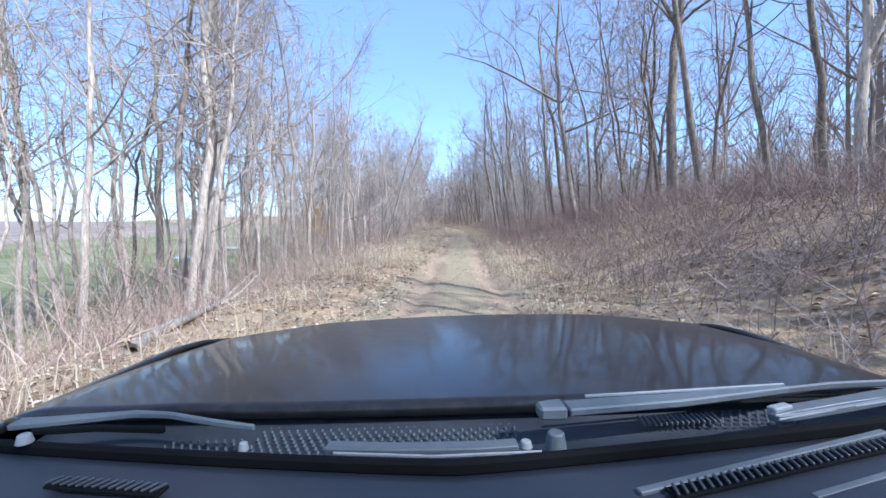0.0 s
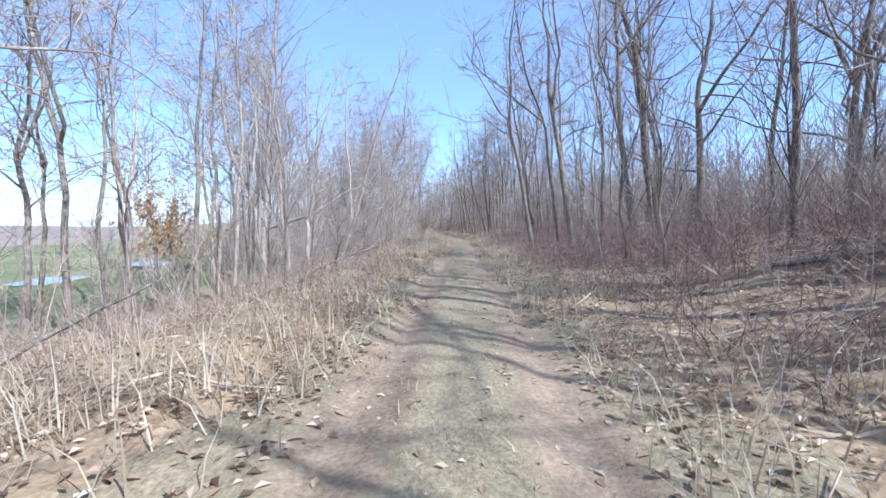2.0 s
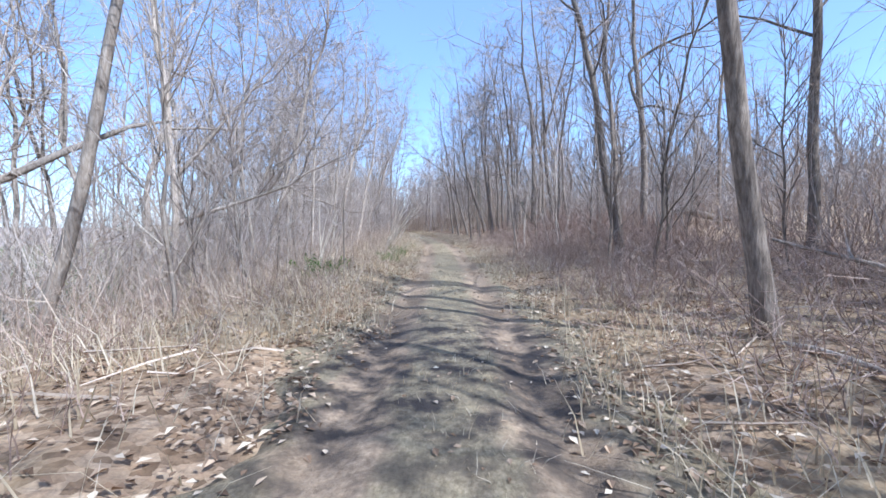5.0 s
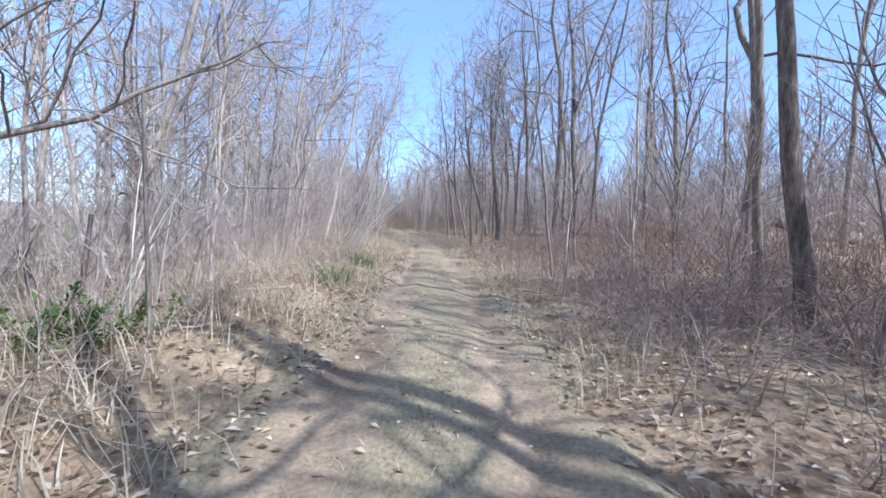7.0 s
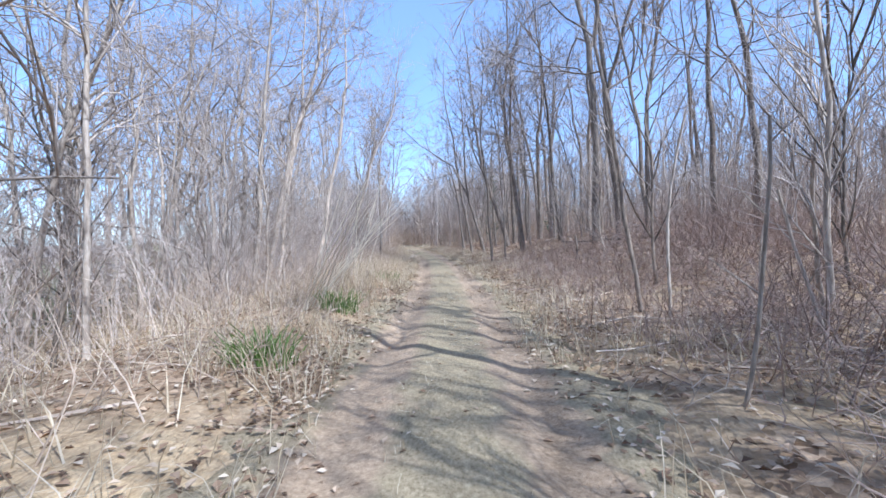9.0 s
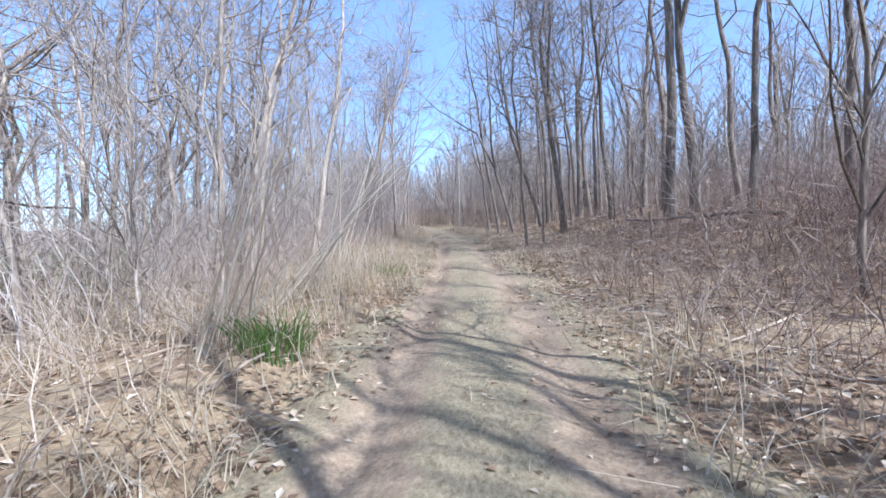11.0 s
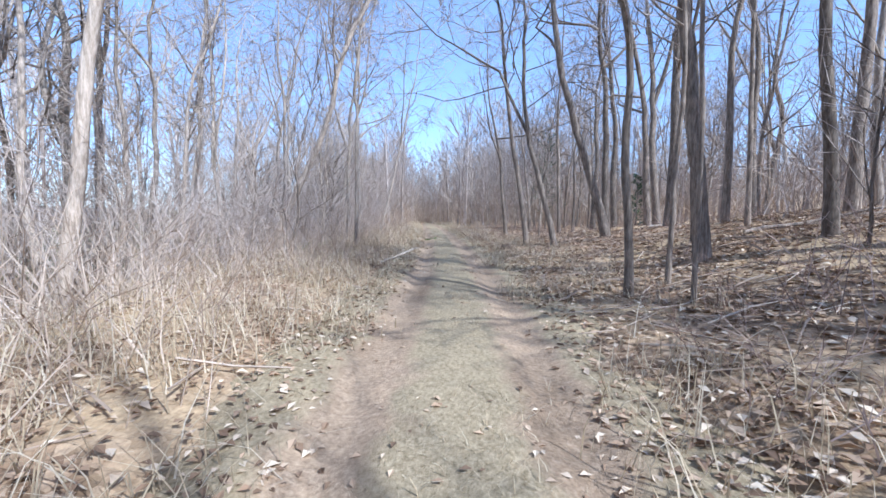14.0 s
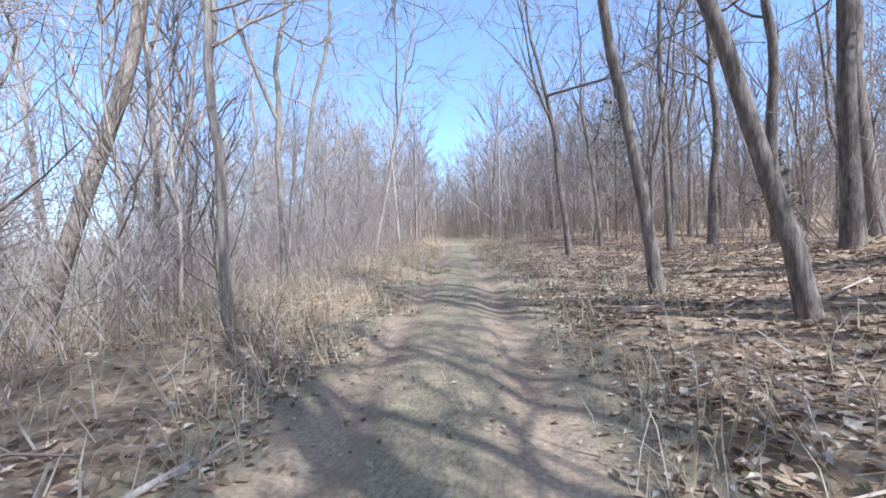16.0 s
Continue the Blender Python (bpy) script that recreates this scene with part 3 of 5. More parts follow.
def plant(kind, x, y, rng):
    ob = KINDS[kind][0]
    size = rng.uniform(0.82, 1.2)
    turn = rng.uniform(0, 2 * math.pi)
    if kind in used:
        m = Matrix.LocRotScale((x, y, height(x, y) - 0.02), Euler((rng.gauss(0, 0.04), rng.gauss(0, 0.04), turn)), None)
        if -9.2 < x < -6.2 and (24 < y < 26 or 33 < y < 37):  # gaps in the wood, open to the field
            return
        ob = copy_thing(ob, m)
        ob.scale = (size, size, size)
    else:
        used.add(kind)
        set_down(ob, x, y, turn, size)
    PLACED.append((x, y))


def scatter_trees(count, s_lo, s_hi, y_lo, y_hi, pale_share, sapling_share, gap, seed, power=1.0):
    rng = random.Random(seed)
    done = tries = 0
    while done < count and tries < count * 30:
        tries += 1
        y = rng.uniform(y_lo, y_hi)
        s = s_lo + (s_hi - s_lo) * rng.random() ** power
        x = centre(y) + s
        if any((x - a) ** 2 + (y - b) ** 2 < gap * gap for a, b in PLACED):
            continue
        pale = rng.random() < pale_share
        young = rng.random() < sapling_share or abs(s) < 7.2
        thin = -11 < s < 9
        plant(rng.choice([i for i, k in enumerate(KINDS) if k[1] == pale and k[2] == young and not (thin and k[3] > 0.19)]), x, y, rng)
        done += 1


scatter_trees(118, -4.2, -15, 26, 105, 0.88, 0.4, 0.8, 11)
# next three rows: mostly unseen trees, added to shade the right bank
scatter_trees(24, 5.5, 24, -24, 9, 0.3, 0.2, 1.5, 16)
scatter_trees(46, 9, 30, -20, 26, 0.25, 0.0, 1.6, 19)
scatter_trees(20, 10, 26, -18, 12, 0.2, 0.0, 1.4, 31)
scatter_trees(37, -7, -16, 8, 27, 0.9, 0.12, 1.3, 17)
scatter_trees(22, 3.8, 14, 12, 44, 0.35, 0.65, 1.0, 12)
scatter_trees(12, 3.8, 9, 44, 64, 0.35, 0.8, 1.0, 32)
scatter_trees(20, 3.8, 14, 64, 105, 0.35, 0.6, 1.0, 33)
scatter_trees(50, 9, 30, 67, 118, 0.5, 0.05, 1.4, 20)
scatter_trees(40, -3.2, -12, 88, 130, 0.8, 0.3, 1.0, 14)
scatter_trees(30, 3.2, 12, 88, 130, 0.5, 0.3, 1.0, 15)


def far_wood(name, label, count, spots, seed, material, talls=(8, 15), low=0.25, wisps=4, thin=0.02, arms=9):
    """A far wood, too many stems to count: trunks, boughs and fine twigs in one mesh."""
    rng = random.Random(seed)
    buf = ([], [])
    for _ in range(count):
        x, y = spots(rng)
        z = height(x, y)
        tall, lean = rng.uniform(*talls), rng.gauss(0, 0.06)
        trunk = [Vector((x + lean * tall * k, y, z - 0.3 + tall * k)) for k in (0, 0.35, 0.7, 1.0)]
        r = rng.uniform(0.06, 0.16)
        tube(buf, trunk, [r, r * 0.75, r * 0.4, 0.015], 3)
        for j in range(arms):
            p, d = along(trunk, rng.uniform(low, 0.98))
            arm = bough(rng, p, off_dir(rng, d, rng.uniform(0.4, 0.9)), rng.uniform(1.2, 3.6), 1, 0.12, 0.15)
            tube(buf, arm, [0.04, 0.014], 3)
            for _ in range(wisps):
                q, e = along(arm, rng.uniform(0.2, 1.0))
                w = off_dir(rng, e, rng.uniform(0.3, 0.8)) * rng.uniform(0.6, 1.6)
                tube(buf, [q, q + w], [thin, thin * 0.5], 3)
    return tagged(part(name, buf, material), label, "wood", kind="stuff")


def spot_ahead(rng):
    y = rng.uniform(95, 230)
    s = rng.choice((-1, 1)) * rng.uniform(2.6, 24)
    return centre(y) + s, y


def spot_right(rng):
    y = rng.uniform(-5, 190)
    return centre(y) + rng.uniform(34, 105), y


def spot_left_edge(rng):
    y = rng.uniform(-30, 420)
    return centre(y) - rng.uniform(230, 300), y


def spot_deep(rng):
    y = rng.choice((rng.uniform(8, 42), rng.uniform(68, 120)))
    return centre(y) + rng.uniform(16, 42), y


def spot_bend(rng):
    y = rng.uniform(98, 150)
    side = rng.random() < 0.62
    return centre(y) + (rng.uniform(2.6, 22) if side else -rng.uniform(2.8, 16)), y


def spot_closing(rng):
    return rng.uniform(-27, 12), rng.uniform(117, 160)


def spot_hollow(rng):
    y = rng.uniform(48, 115)
    return centre(y) - rng.uniform(14, 25), y


far_wood("deep_wood", "leafless brown trees standing deep in the wood", 90, spot_deep, 24, TWIG_DARK, (9, 16), 0.2, 8, 0.016, 18)
far_wood("hollow_wood", "pale leafless trees standing down in the hollow", 75, spot_hollow, 25, TWIG_PALE, (8, 14), 0.2, 8, 0.014, 18)
far_wood("woodland", "leafless grey-brown woodland closing in along the trail", 400, spot_ahead, 21, TWIG_PALE, (6, 13), 0.12, 5, 0.026)
far_wood("bend_wood", "leafless wood closing the view where the trail bends", 175, spot_bend, 26, TWIG_PALE, (8, 14), 0.1, 8, 0.018, 15)
far_wood("closing_wood", "leafless grey-brown trees standing across the far end", 230, spot_closing, 27, TWIG_PALE, (8, 12.5), 0.1, 6, 0.02, 14)
far_wood("woodland_slope", "leafless brown woodland on the rising slope", 680, spot_right, 22, TWIG_PALE, (6, 12), 0.12, 5, 0.032)
far_wood("field_edge_trees", "distant bare tree line beyond the field", 150, spot_left_edge, 23, TWIG_DARK)

# ---- undergrowth ----


def brush(name, label, count, spots, tall, radius, twigs, material, arch=0.0, seed=31, rise=0.12):
    """Dry stems standing in the ground, each with a few side twigs; far too many to count."""
    rng = random.Random(seed)
    buf = ([], [])
    for _ in range(count):
        x, y = spots(rng)
        slant = noise.noise((x * 0.6, y * 0.6, 20.0)) * 0.5
        h = rng.uniform(*tall) * (0.55 + 0.45 * ease(2.2, 5.2, abs(x - centre(y)))) * (0.75 + 0.5 * (0.5 + noise.noise((x * 0.35, y * 0.35, 6.0))))
        d = Vector((rng.gauss(slant, 0.24 + arch), rng.gauss(0, 0.24 + arch), 1.0))
        foot = Vector((x, y, height(x, y) - 0.05))
        segs = 4 if h > 2.2 else 2
        stem = bough(rng, foot, d, h, segs, 0.15 + arch * 0.35, (rise - arch * 0.6) * 2 / segs)
        r = radius * rng.uniform(0.6, 1.3)
        tube(buf, stem, [r * (1 - 0.7 * i / segs) for i in range(segs + 1)], 3)
        for _ in range(twigs):
            q, e = along(stem, rng.uniform(0.25, 1.0))
            w = off_dir(rng, e, rng.uniform(0.35, 1.15)) * rng.uniform(0.12, 0.45) * h
            tube(buf, [q, q + w], [r * 0.55, r * 0.25], 3)
    return tagged(part(name, buf, material), label, "brush", kind="stuff")


def strip(s_lo, s_hi, y_lo, y_hi, power=1.0, clump=0.0):
    """Places in a strip along the trail, thinned where a noise is low."""
    def spots(rng):
        while True:
            y = rng.uniform(y_lo, y_hi)
            s = s_lo + (s_hi - s_lo) * rng.random() ** power
            s += noise.noise((y * 0.55, s_lo, 3.0)) * 0.45 + rng.gauss(0, 0.16)
            x = centre(y) + s
            if rng.random() > clump or noise.noise((x * 0.45, y * 0.45, 12.0)) > -0.05:
                return x, y
    return spots


def outside(spots, gap, y_end):
    """The same places, but none on the trail before y_end."""
    def kept(rng):
        while True:
            x, y = spots(rng)
            if y > y_end or abs(x - centre(y)) > gap:
                return x, y
    return kept


brush("brush_thicket", "dense pale dry brush and weed stems on the bank", 4600, strip(-2.1, -11, 36, 96, 1.2, 0.6), (0.35, 1.7), 0.0075, 3, BRUSH, 0.16, 31)
brush("hollow_weeds", "sparse brown weed stems on the falling slope", 4600, strip(-2.2, -9.0, 2, 41, 1.1, 0.5), (0.25, 1.0), 0.006, 3, BANK_STEMS, 0.14, 51)
brush("hollow_whips", "upright thin brown whips on the falling slope", 380, strip(-4.2, -12, 5, 26, 1.0, 0.4), (1.2, 3.6), 0.009, 5, BANK_STEMS, 0.03, 52, 0.16)
brush("bank_brush", "brown dry weed stems on the wooded bank", 5000, strip(2.0, 11, 1, 62, 1.2, 0.6), (0.4, 1.6), 0.007, 4, BANK_STEMS, 0.2, 32)
brush("bramble", "tangled reddish-brown arching bramble canes", 3600, strip(2.4, 8.8, 27, 58, 1.0, 0.6), (0.5, 1.6), 0.0058, 4, BANK_STEMS, 0.4, 33, 0.05)
# dark cane colour stands in for shade and gaps inside the mound
brush("bramble_mound", "mounded tangle of brown bramble on the bank, darkened for its shade", 1700, strip(3.2, 9.0, 43, 57, 1.0, 0.4), (0.7, 1.6), 0.006, 4, SHADE_CANES, 0.45, 48, 0.03)
brush("verge_bramble", "arching bramble canes tangled along the verge", 1700, strip(1.9, 5.6, 38, 56, 1.0, 0.5), (0.4, 1.2), 0.006, 4, BRUSH, 0.55, 50, 0.0)
# same darkened canes, for the shaded look of the first bank
brush("bank_bramble", "dense brown thicket of canes, darkened for shade on the bank", 4900, strip(2.3, 10.5, 5, 32, 1.0, 0.6), (0.4, 1.4), 0.0065, 4, SHADE_CANES, 0.3, 37, 0.08)
brush("left_thicket", "grey-brown thicket between the trees of the hollow", 1800, strip(-10, -24, 36, 110, 1.0, 0.4), (1.6, 4.6), 0.014, 4, BRUSH, 0.08, 38)
brush("hollow_brush", "grey-brown brush over the edge of the field", 600, strip(-7.0, -13, 4, 30, 1.0, 0.4), (0.6, 1.7), 0.009, 4, BANK_STEMS, 0.12, 49)
brush("sapling_thicket", "close stand of thin pale whips and twigs", 2900, strip(-5.4, -14, 38, 105, 0.9, 0.6), (1.6, 4.8), 0.0105, 6, TWIG_PALE, 0.1, 46, 0.14)
brush("left_whips", "close stand of thin pale upright saplings by the trail", 480, strip(-3.6, -9.5, 62, 100, 0.9, 0.5), (1.6, 4.6), 0.0105, 6, TWIG_PALE, 0.1, 53, 0.14)
brush("bank_thicket", "close stand of thin brown whips under the trees", 1500, strip(8.0, 18, 24, 70, 1.0, 0.5), (1.6, 4.4), 0.0105, 6, TWIG_DARK, 0.04, 47, 0.16)
brush("far_thicket", "distant grey-brown thicket under the wood", 5200, strip(28, 115, 0, 200, 1.1, 0.15), (2.5, 8.5), 0.032, 4, BRUSH, 0.08, 39)
brush("end_thicket", "distant grey-brown thicket where the trail bends away", 3800, strip(-24, 48, 112, 175, 1.0, 0.15), (2.5, 9.0), 0.026, 5, BRUSH, 0.08, 40)
brush("far_brush", "hazy dry brush closing round the trail ahead", 2600, outside(strip(-16, 16, 90, 135, 1.0, 0.2), 2.3, 112), (1.2, 5.0), 0.016, 4, BRUSH, 0.05, 34)
brush("slope_brush", "grey-brown brush under the trees of the slope", 4400, strip(10, 66, 5, 140, 1.1, 0.25), (1.2, 5.4), 0.019, 4, BRUSH, 0.08, 36)
brush("low_brush", "sparse low twigs over fallen leaves", 1300, strip(1.9, 9, 58, 96, 1.0, 0.3), (0.25, 0.9), 0.006, 4, SHADE_CANES, 0.3, 35)


def blades(name, label, count, spots, tall, width, material, seed, bow=0.5, category="grass"):
    """Bent blades, each a narrow folded strip that tapers to its tip."""
    rng = random.Random(seed)
    verts, faces = [], []
    for _ in range(count):
        x, y = spots(rng)
        z = height(x, y) - 0.02
        h = rng.uniform(*tall)
        t = rng.uniform(0, 2 * math.pi)
        dx, dy = math.cos(t), math.sin(t)
        lean, w = rng.uniform(0.1, bow) * h, width * rng.uniform(0.6, 1.4)
        sx, sy = -dy * w, dx * w
        n = len(verts)
        for k, drop in ((0.0, 0.0), (0.55, 0.0), (1.0, 0.22)):
            cx, cy, cz = x + dx * lean * k * k * 1.6, y + dy * lean * k * k * 1.6, z + h * (k - drop * lean / h)
            ww = 1.0 - 0.85 * k
            verts.append((cx - sx * ww, cy - sy * ww, cz))
            verts.append((cx + dx * w * 0.3, cy + dy * w * 0.3, cz + w * 0.2))
            verts.append((cx + sx * ww, cy + sy * ww, cz))
        for i in (0, 3):
            faces.append((n + i, n + i + 1, n + i + 4, n + i + 3))
            faces.append((n + i + 1, n + i + 2, n + i + 5, n + i + 4))
    return tagged(part(name, (verts, faces), material), label, category, kind="stuff")


blades("verge_grass", "dry straw-coloured grass along the trail's edge", 15500, strip(-1.2, -3.6, 1, 114, 1.5, 0.85), (0.12, 0.48), 0.006, STRAW, 41, 1.1)
blades("bank_grass", "dry straw-coloured grass under the bank", 11000, strip(1.2, 3.4, 1, 114, 1.5, 0.85), (0.15, 0.5), 0.006, STRAW, 42, 0.9)
blades("crown_grass", "short dead grass between the wheel tracks", 5000, strip(-0.42, 0.42, 6, 95, 1.0, 0.95), (0.04, 0.13), 0.005, STRAW, 43, 0.9)
blades("slope_grass", "flattened yellow grass on the falling slope", 18000, strip(-1.8, -9.5, 11, 95, 1.3, 0.7), (0.15, 0.6), 0.007, STRAW, 44, 1.3)
blades("plume_grass", "tall bleached grass leaning over the trail", 800, strip(-1.5, -2.9, 49.5, 58, 1.0, 0.6), (0.4, 0.95), 0.0045, STRAW, 45, 0.6)


def fallen_leaves(name, label, count, spots, seed, size=(0.024, 0.052), lift=0.03, material=LITTER, category="leaves"):
    rng = random.Random(seed)
    verts, faces = [], []
    for _ in range(count):
        x, y = spots(rng)
        z = height(x, y) + rng.uniform(0.004, lift)
        r = rng.uniform(*size)
        t, up = rng.uniform(0, 6.28), rng.uniform(-0.5, 0.5)
        c, s = math.cos(t) * r, math.sin(t) * r
        n = len(verts)
        verts += [(x - c, y - s, z), (x + s * 0.55, y - c * 0.55, z + r * (0.35 + up * 0.3)), (x + c, y + s, z + r * up), (x - s * 0.55, y + c * 0.55, z + r * rng.uniform(0.1, 0.5))]
        faces += [(n, n + 1, n + 2), (n, n + 2, n + 3)]
    return tagged(part(name, (verts, faces), material), label, category, kind="stuff")


fallen_leaves("bank_leaves", "curled brown fallen leaves on the bank", 50000, strip(1.15, 9.5, 1, 95, 1.4, 0.35), 51)
fallen_leaves("verge_leaves", "pale dry leaves gathered along the verge", 38000, strip(-1.15, -6.0, 1, 95, 1.7, 0.45), 52)
fallen_leaves("wood_leaves", "deep litter of pale and brown leaves under the trees", 42000, strip(1.6, 17, 54, 94, 1.15, 0.5), 54, (0.035, 0.075))
fallen_leaves("ground_ivy", "low dark green ground cover creeping over the bank", 9000, strip(9.2, 15.5, 8, 19, 0.9, 0.8), 55, (0.03, 0.06), 0.14, CEDAR, "ground cover")
fallen_leaves("trail_leaves", "a few dry leaves lying on the trail", 4000, strip(-1.5, 1.5, 1, 95, 1.0, 0.9), 53, (0.018, 0.04))


def green_tuft(x, y, wide, tall, count, label):
    """A tuft of narrow green blades, each of its own."""
    rng = random.Random(int(x * 31 + y * 17))
    root = new("green_tuft")
    for _ in range(count):
        verts, faces = [], []
        r, t = wide * rng.random() ** 0.6, rng.uniform(0, 6.28)
        fx, fy = r * math.cos(t), r * math.sin(t)
        z0 = height(x + fx, y + fy) - height(x, y) - 0.02
        out = rng.uniform(0.15, 0.6)
        h, w = tall * rng.uniform(0.4, 1.1), rng.uniform(0.007, 0.014)
        a = t + rng.gauss(0, 0.7)
        dx, dy = math.cos(a), math.sin(a)
        n = len(verts)
        for k in (0.0, 0.5, 1.0):
            cx, cy, cz = fx + dx * out * h * k * k, fy + dy * out * h * k * k, z0 + h * (k - 0.2 * k * k)
            ww = w * (1 - 0.9 * k * k)
            verts += [(cx + dy * ww, cy - dx * ww, cz), (cx + dx * w * 0.4, cy + dy * w * 0.4, cz - w * 0.5), (cx - dy * ww, cy + dx * ww, cz)]
        for i in (0, 3):
            faces += [(n + i, n + i + 1, n + i + 4, n + i + 3), (n + i + 1, n + i + 2, n + i + 5, n + i + 4)]
        part("blade", (verts, faces), GREEN, root)
    root.location = (x, y, height(x, y))
    return tagged(root, label, "grass tuft", "green tufts")


for x, y, wide, tall, count in ((-1.75, 32.3, 0.28, 0.26, 60), (-3.9, 34.2, 0.5, 0.28, 40), (-1.85, 47.1, 0.4, 0.42, 120), 
                                (-1.9, 50.3, 0.35, 0.48, 120), (-2.05, 56.2, 0.4, 0.36, 90), (-3.4, 79.3, 0.4, 0.2, 60), (-8.0, 74.5, 0.8, 0.4, 90)):
    green_tuft(x, y, wide, tall, count, "low tuft of green blades in the dry grass")


def green_shrub(x, y, wide, tall, label):
    """A low leafy bush: arching stems set with small oval leaves."""
    rng = random.Random(int(x * 19 + y * 23))
    root = new("green_shrub")
    stems, verts, faces = ([], []), [], []
    for _ in range(26):
        d = Vector((rng.gauss(0, 0.55), rng.gauss(0, 0.55), 1.0))
        pts = bough(rng, Vector((rng.gauss(0, wide * 0.25), rng.gauss(0, wide * 0.25), -0.04)), d, tall * rng.uniform(0.7, 1.25), 5, 0.12, -0.03)
        tube(stems, pts, [0.007 * (1 - 0.7 * i / 5) for i in range(6)], 4)
        for _ in range(34):
            q, e = along(pts, rng.uniform(0.15, 1.0))
            e = off_dir(rng, e, rng.uniform(0.5, 1.3))
            a, b = side_axes(e)
            r, w = rng.uniform(0.04, 0.09), rng.uniform(0.010, 0.022)
            n = len(verts)
            verts += [q, q + e * r * 0.5 + a * w + b * 0.006, q + e * r, q + e * r * 0.5 - a * w + b * 0.006]
            faces += [(n, n + 1, n + 2), (n, n + 2, n + 3)]
    part("stems", stems, BRUSH, root)
    part("leaves", (verts, faces), GREEN, root, "small green leaves")
    root.location = (x, y, height(x, y))
    return tagged(root, label, "shrub")


green_shrub(-2.95, 42.3, 0.7, 0.62, "low green leafy shrub in the dry grass")


def stalk_clump(x, y, count, long, push, label):
    """Long bleached stalks that lean out over the trail."""
    rng = random.Random(int(x * 13 + y * 7))
    root = new("stalk_clump")
    for _ in range(count):
        d = Vector((push[0] + rng.gauss(0, 0.15), push[1] + rng.gauss(0, 0.2), 1.0))
        foot = Vector((rng.gauss(0, 0.16), rng.gauss(0, 0.28), -0.04))
        pts = bough(rng, foot, d, long * rng.uniform(0.65, 1.1), 7, 0.03, -0.035)
        buf = ([], [])
        r = rng.uniform(0.009, 0.017)
        tube(buf, pts, [r * (1 - 0.7 * i / 7) for i in range(8)], 5)
        smooth(part("stalk", buf, STALK, root))
    root.location = (x, y, height(x, y))
    return tagged(root, label, "stalks", "stalk clumps")


stalk_clump(-3.0, 53.0, 6, 4.6, (0.64, 0.0), "clump of long bleached stalks leaning over the trail")
stalk_clump(-2.75, 54.6, 7, 4.1, (0.36, -0.05), "clump of long bleached stalks leaning over the trail")
stalk_clump(-2.4, 50.2, 9, 2.7, (0.5, -0.15), "thin clump of bleached stalks in dry grass")
stalk_clump(-3.1, 43.2, 6, 2.2, (0.15, 0.0), "thin clump of bleached stalks in dry grass")


def fallen_branch(x, y, turn, long, r, pale, label, lift=0.06, rise=0.0):
    """A dead bough on the ground with broken side twigs."""
    rng = random.Random(int(x * 91 + y * 53))
    d = Vector((math.cos(turn), math.sin(turn), rise))
    pts = bough(rng, Vector((0, 0, 0)), d, long, 7, 0.07, 0.0)
    pts = [Vector((p.x, p.y, height(x + p.x, y + p.y) - height(x, y) + r * 0.8 + lift * i / 7 + rise * i * long / 7)) for i, p in enumerate(pts)]
    root = new("fallen_branch")
    buf = ([], [])
    tube(buf, pts, [r * (1 - 0.6 * i / 7) for i in range(8)], 7)
    smooth(part("bough", buf, BARK_PALE if pale else BARK_DARK, root))
    for _ in range(5):
        q, e = along(pts, rng.uniform(0.3, 0.95))
        buf = ([], [])
        side = bough(rng, q, off_dir(rng, e, rng.uniform(0.5, 1.0)), long * rng.uniform(0.12, 0.3), 4, 0.12, 0.02)
        tube(buf, side, [r * 0.35 * (1 - 0.8 * i / 4) + 0.002 for i in range(5)], 4)
        part("side_twig", buf, BARK_PALE if pale else BARK_DARK, root)
    root.location = (x, y, height(x, y))
    return tagged(root, label, "branch", "fallen branches")


PALE_BOUGH, DARK_BOUGH = "pale weathered fallen branch among dry brush", "grey fallen branch lying on leaves"
fallen_branch(-3.5, 4.4, 1.85, 3.3, 0.08, True, PALE_BOUGH, 0.05, 0.0)
fallen_branch(-4.55, 19.0, 1.40, 2.0, 0.045, False, "grey dead branch leaning up out of the weeds", 0.05, 0.3)
fallen_branch(3.6, 36.0, -1.47, 2.3, 0.03, True, PALE_BOUGH, 0.1, 0.0)
fallen_branch(3.7, 29.3, 0.63, 2.6, 0.035, True, PALE_BOUGH, 0.1, 0.12)
fallen_branch(-5.2, 28.5, 0.4, 3.0, 0.05, True, PALE_BOUGH, 0.2, 0.1)
fallen_branch(5.2, 22.6, -0.9, 3.2, 0.05, True, PALE_BOUGH, 0.1, 0.0)
fallen_branch(5.6, 33.0, -0.3, 2.4, 0.045, True, DARK_BOUGH)
fallen_branch(6.8, 35.9, 2.2, 3.0, 0.05, True, PALE_BOUGH, 0.1, 0.25)
fallen_branch(4.9, 44.8, 0.5, 2.2, 0.04, True, DARK_BOUGH)
fallen_branch(7.0, 56.5, 2.5, 3.6, 0.06, False, DARK_BOUGH, 0.2, 0.1)
fallen_branch(-2.9, 67.2, 0.9, 1.3, 0.035, True, PALE_BOUGH, 0.1, 0.25)
fallen_branch(5.1, 66.2, 0.2, 2.8, 0.05, False, DARK_BOUGH)
fallen_branch(5.6, 73.0, -0.4, 3.2, 0.06, True, DARK_BOUGH)
fallen_branch(6.4, 74.6, 0.5, 2.6, 0.05, True, DARK_BOUGH)
fallen_branch(12.5, 14.8, 0.2, 4.5, 0.12, False, "dark fallen trunk on the bank", 0.0, 0.06)


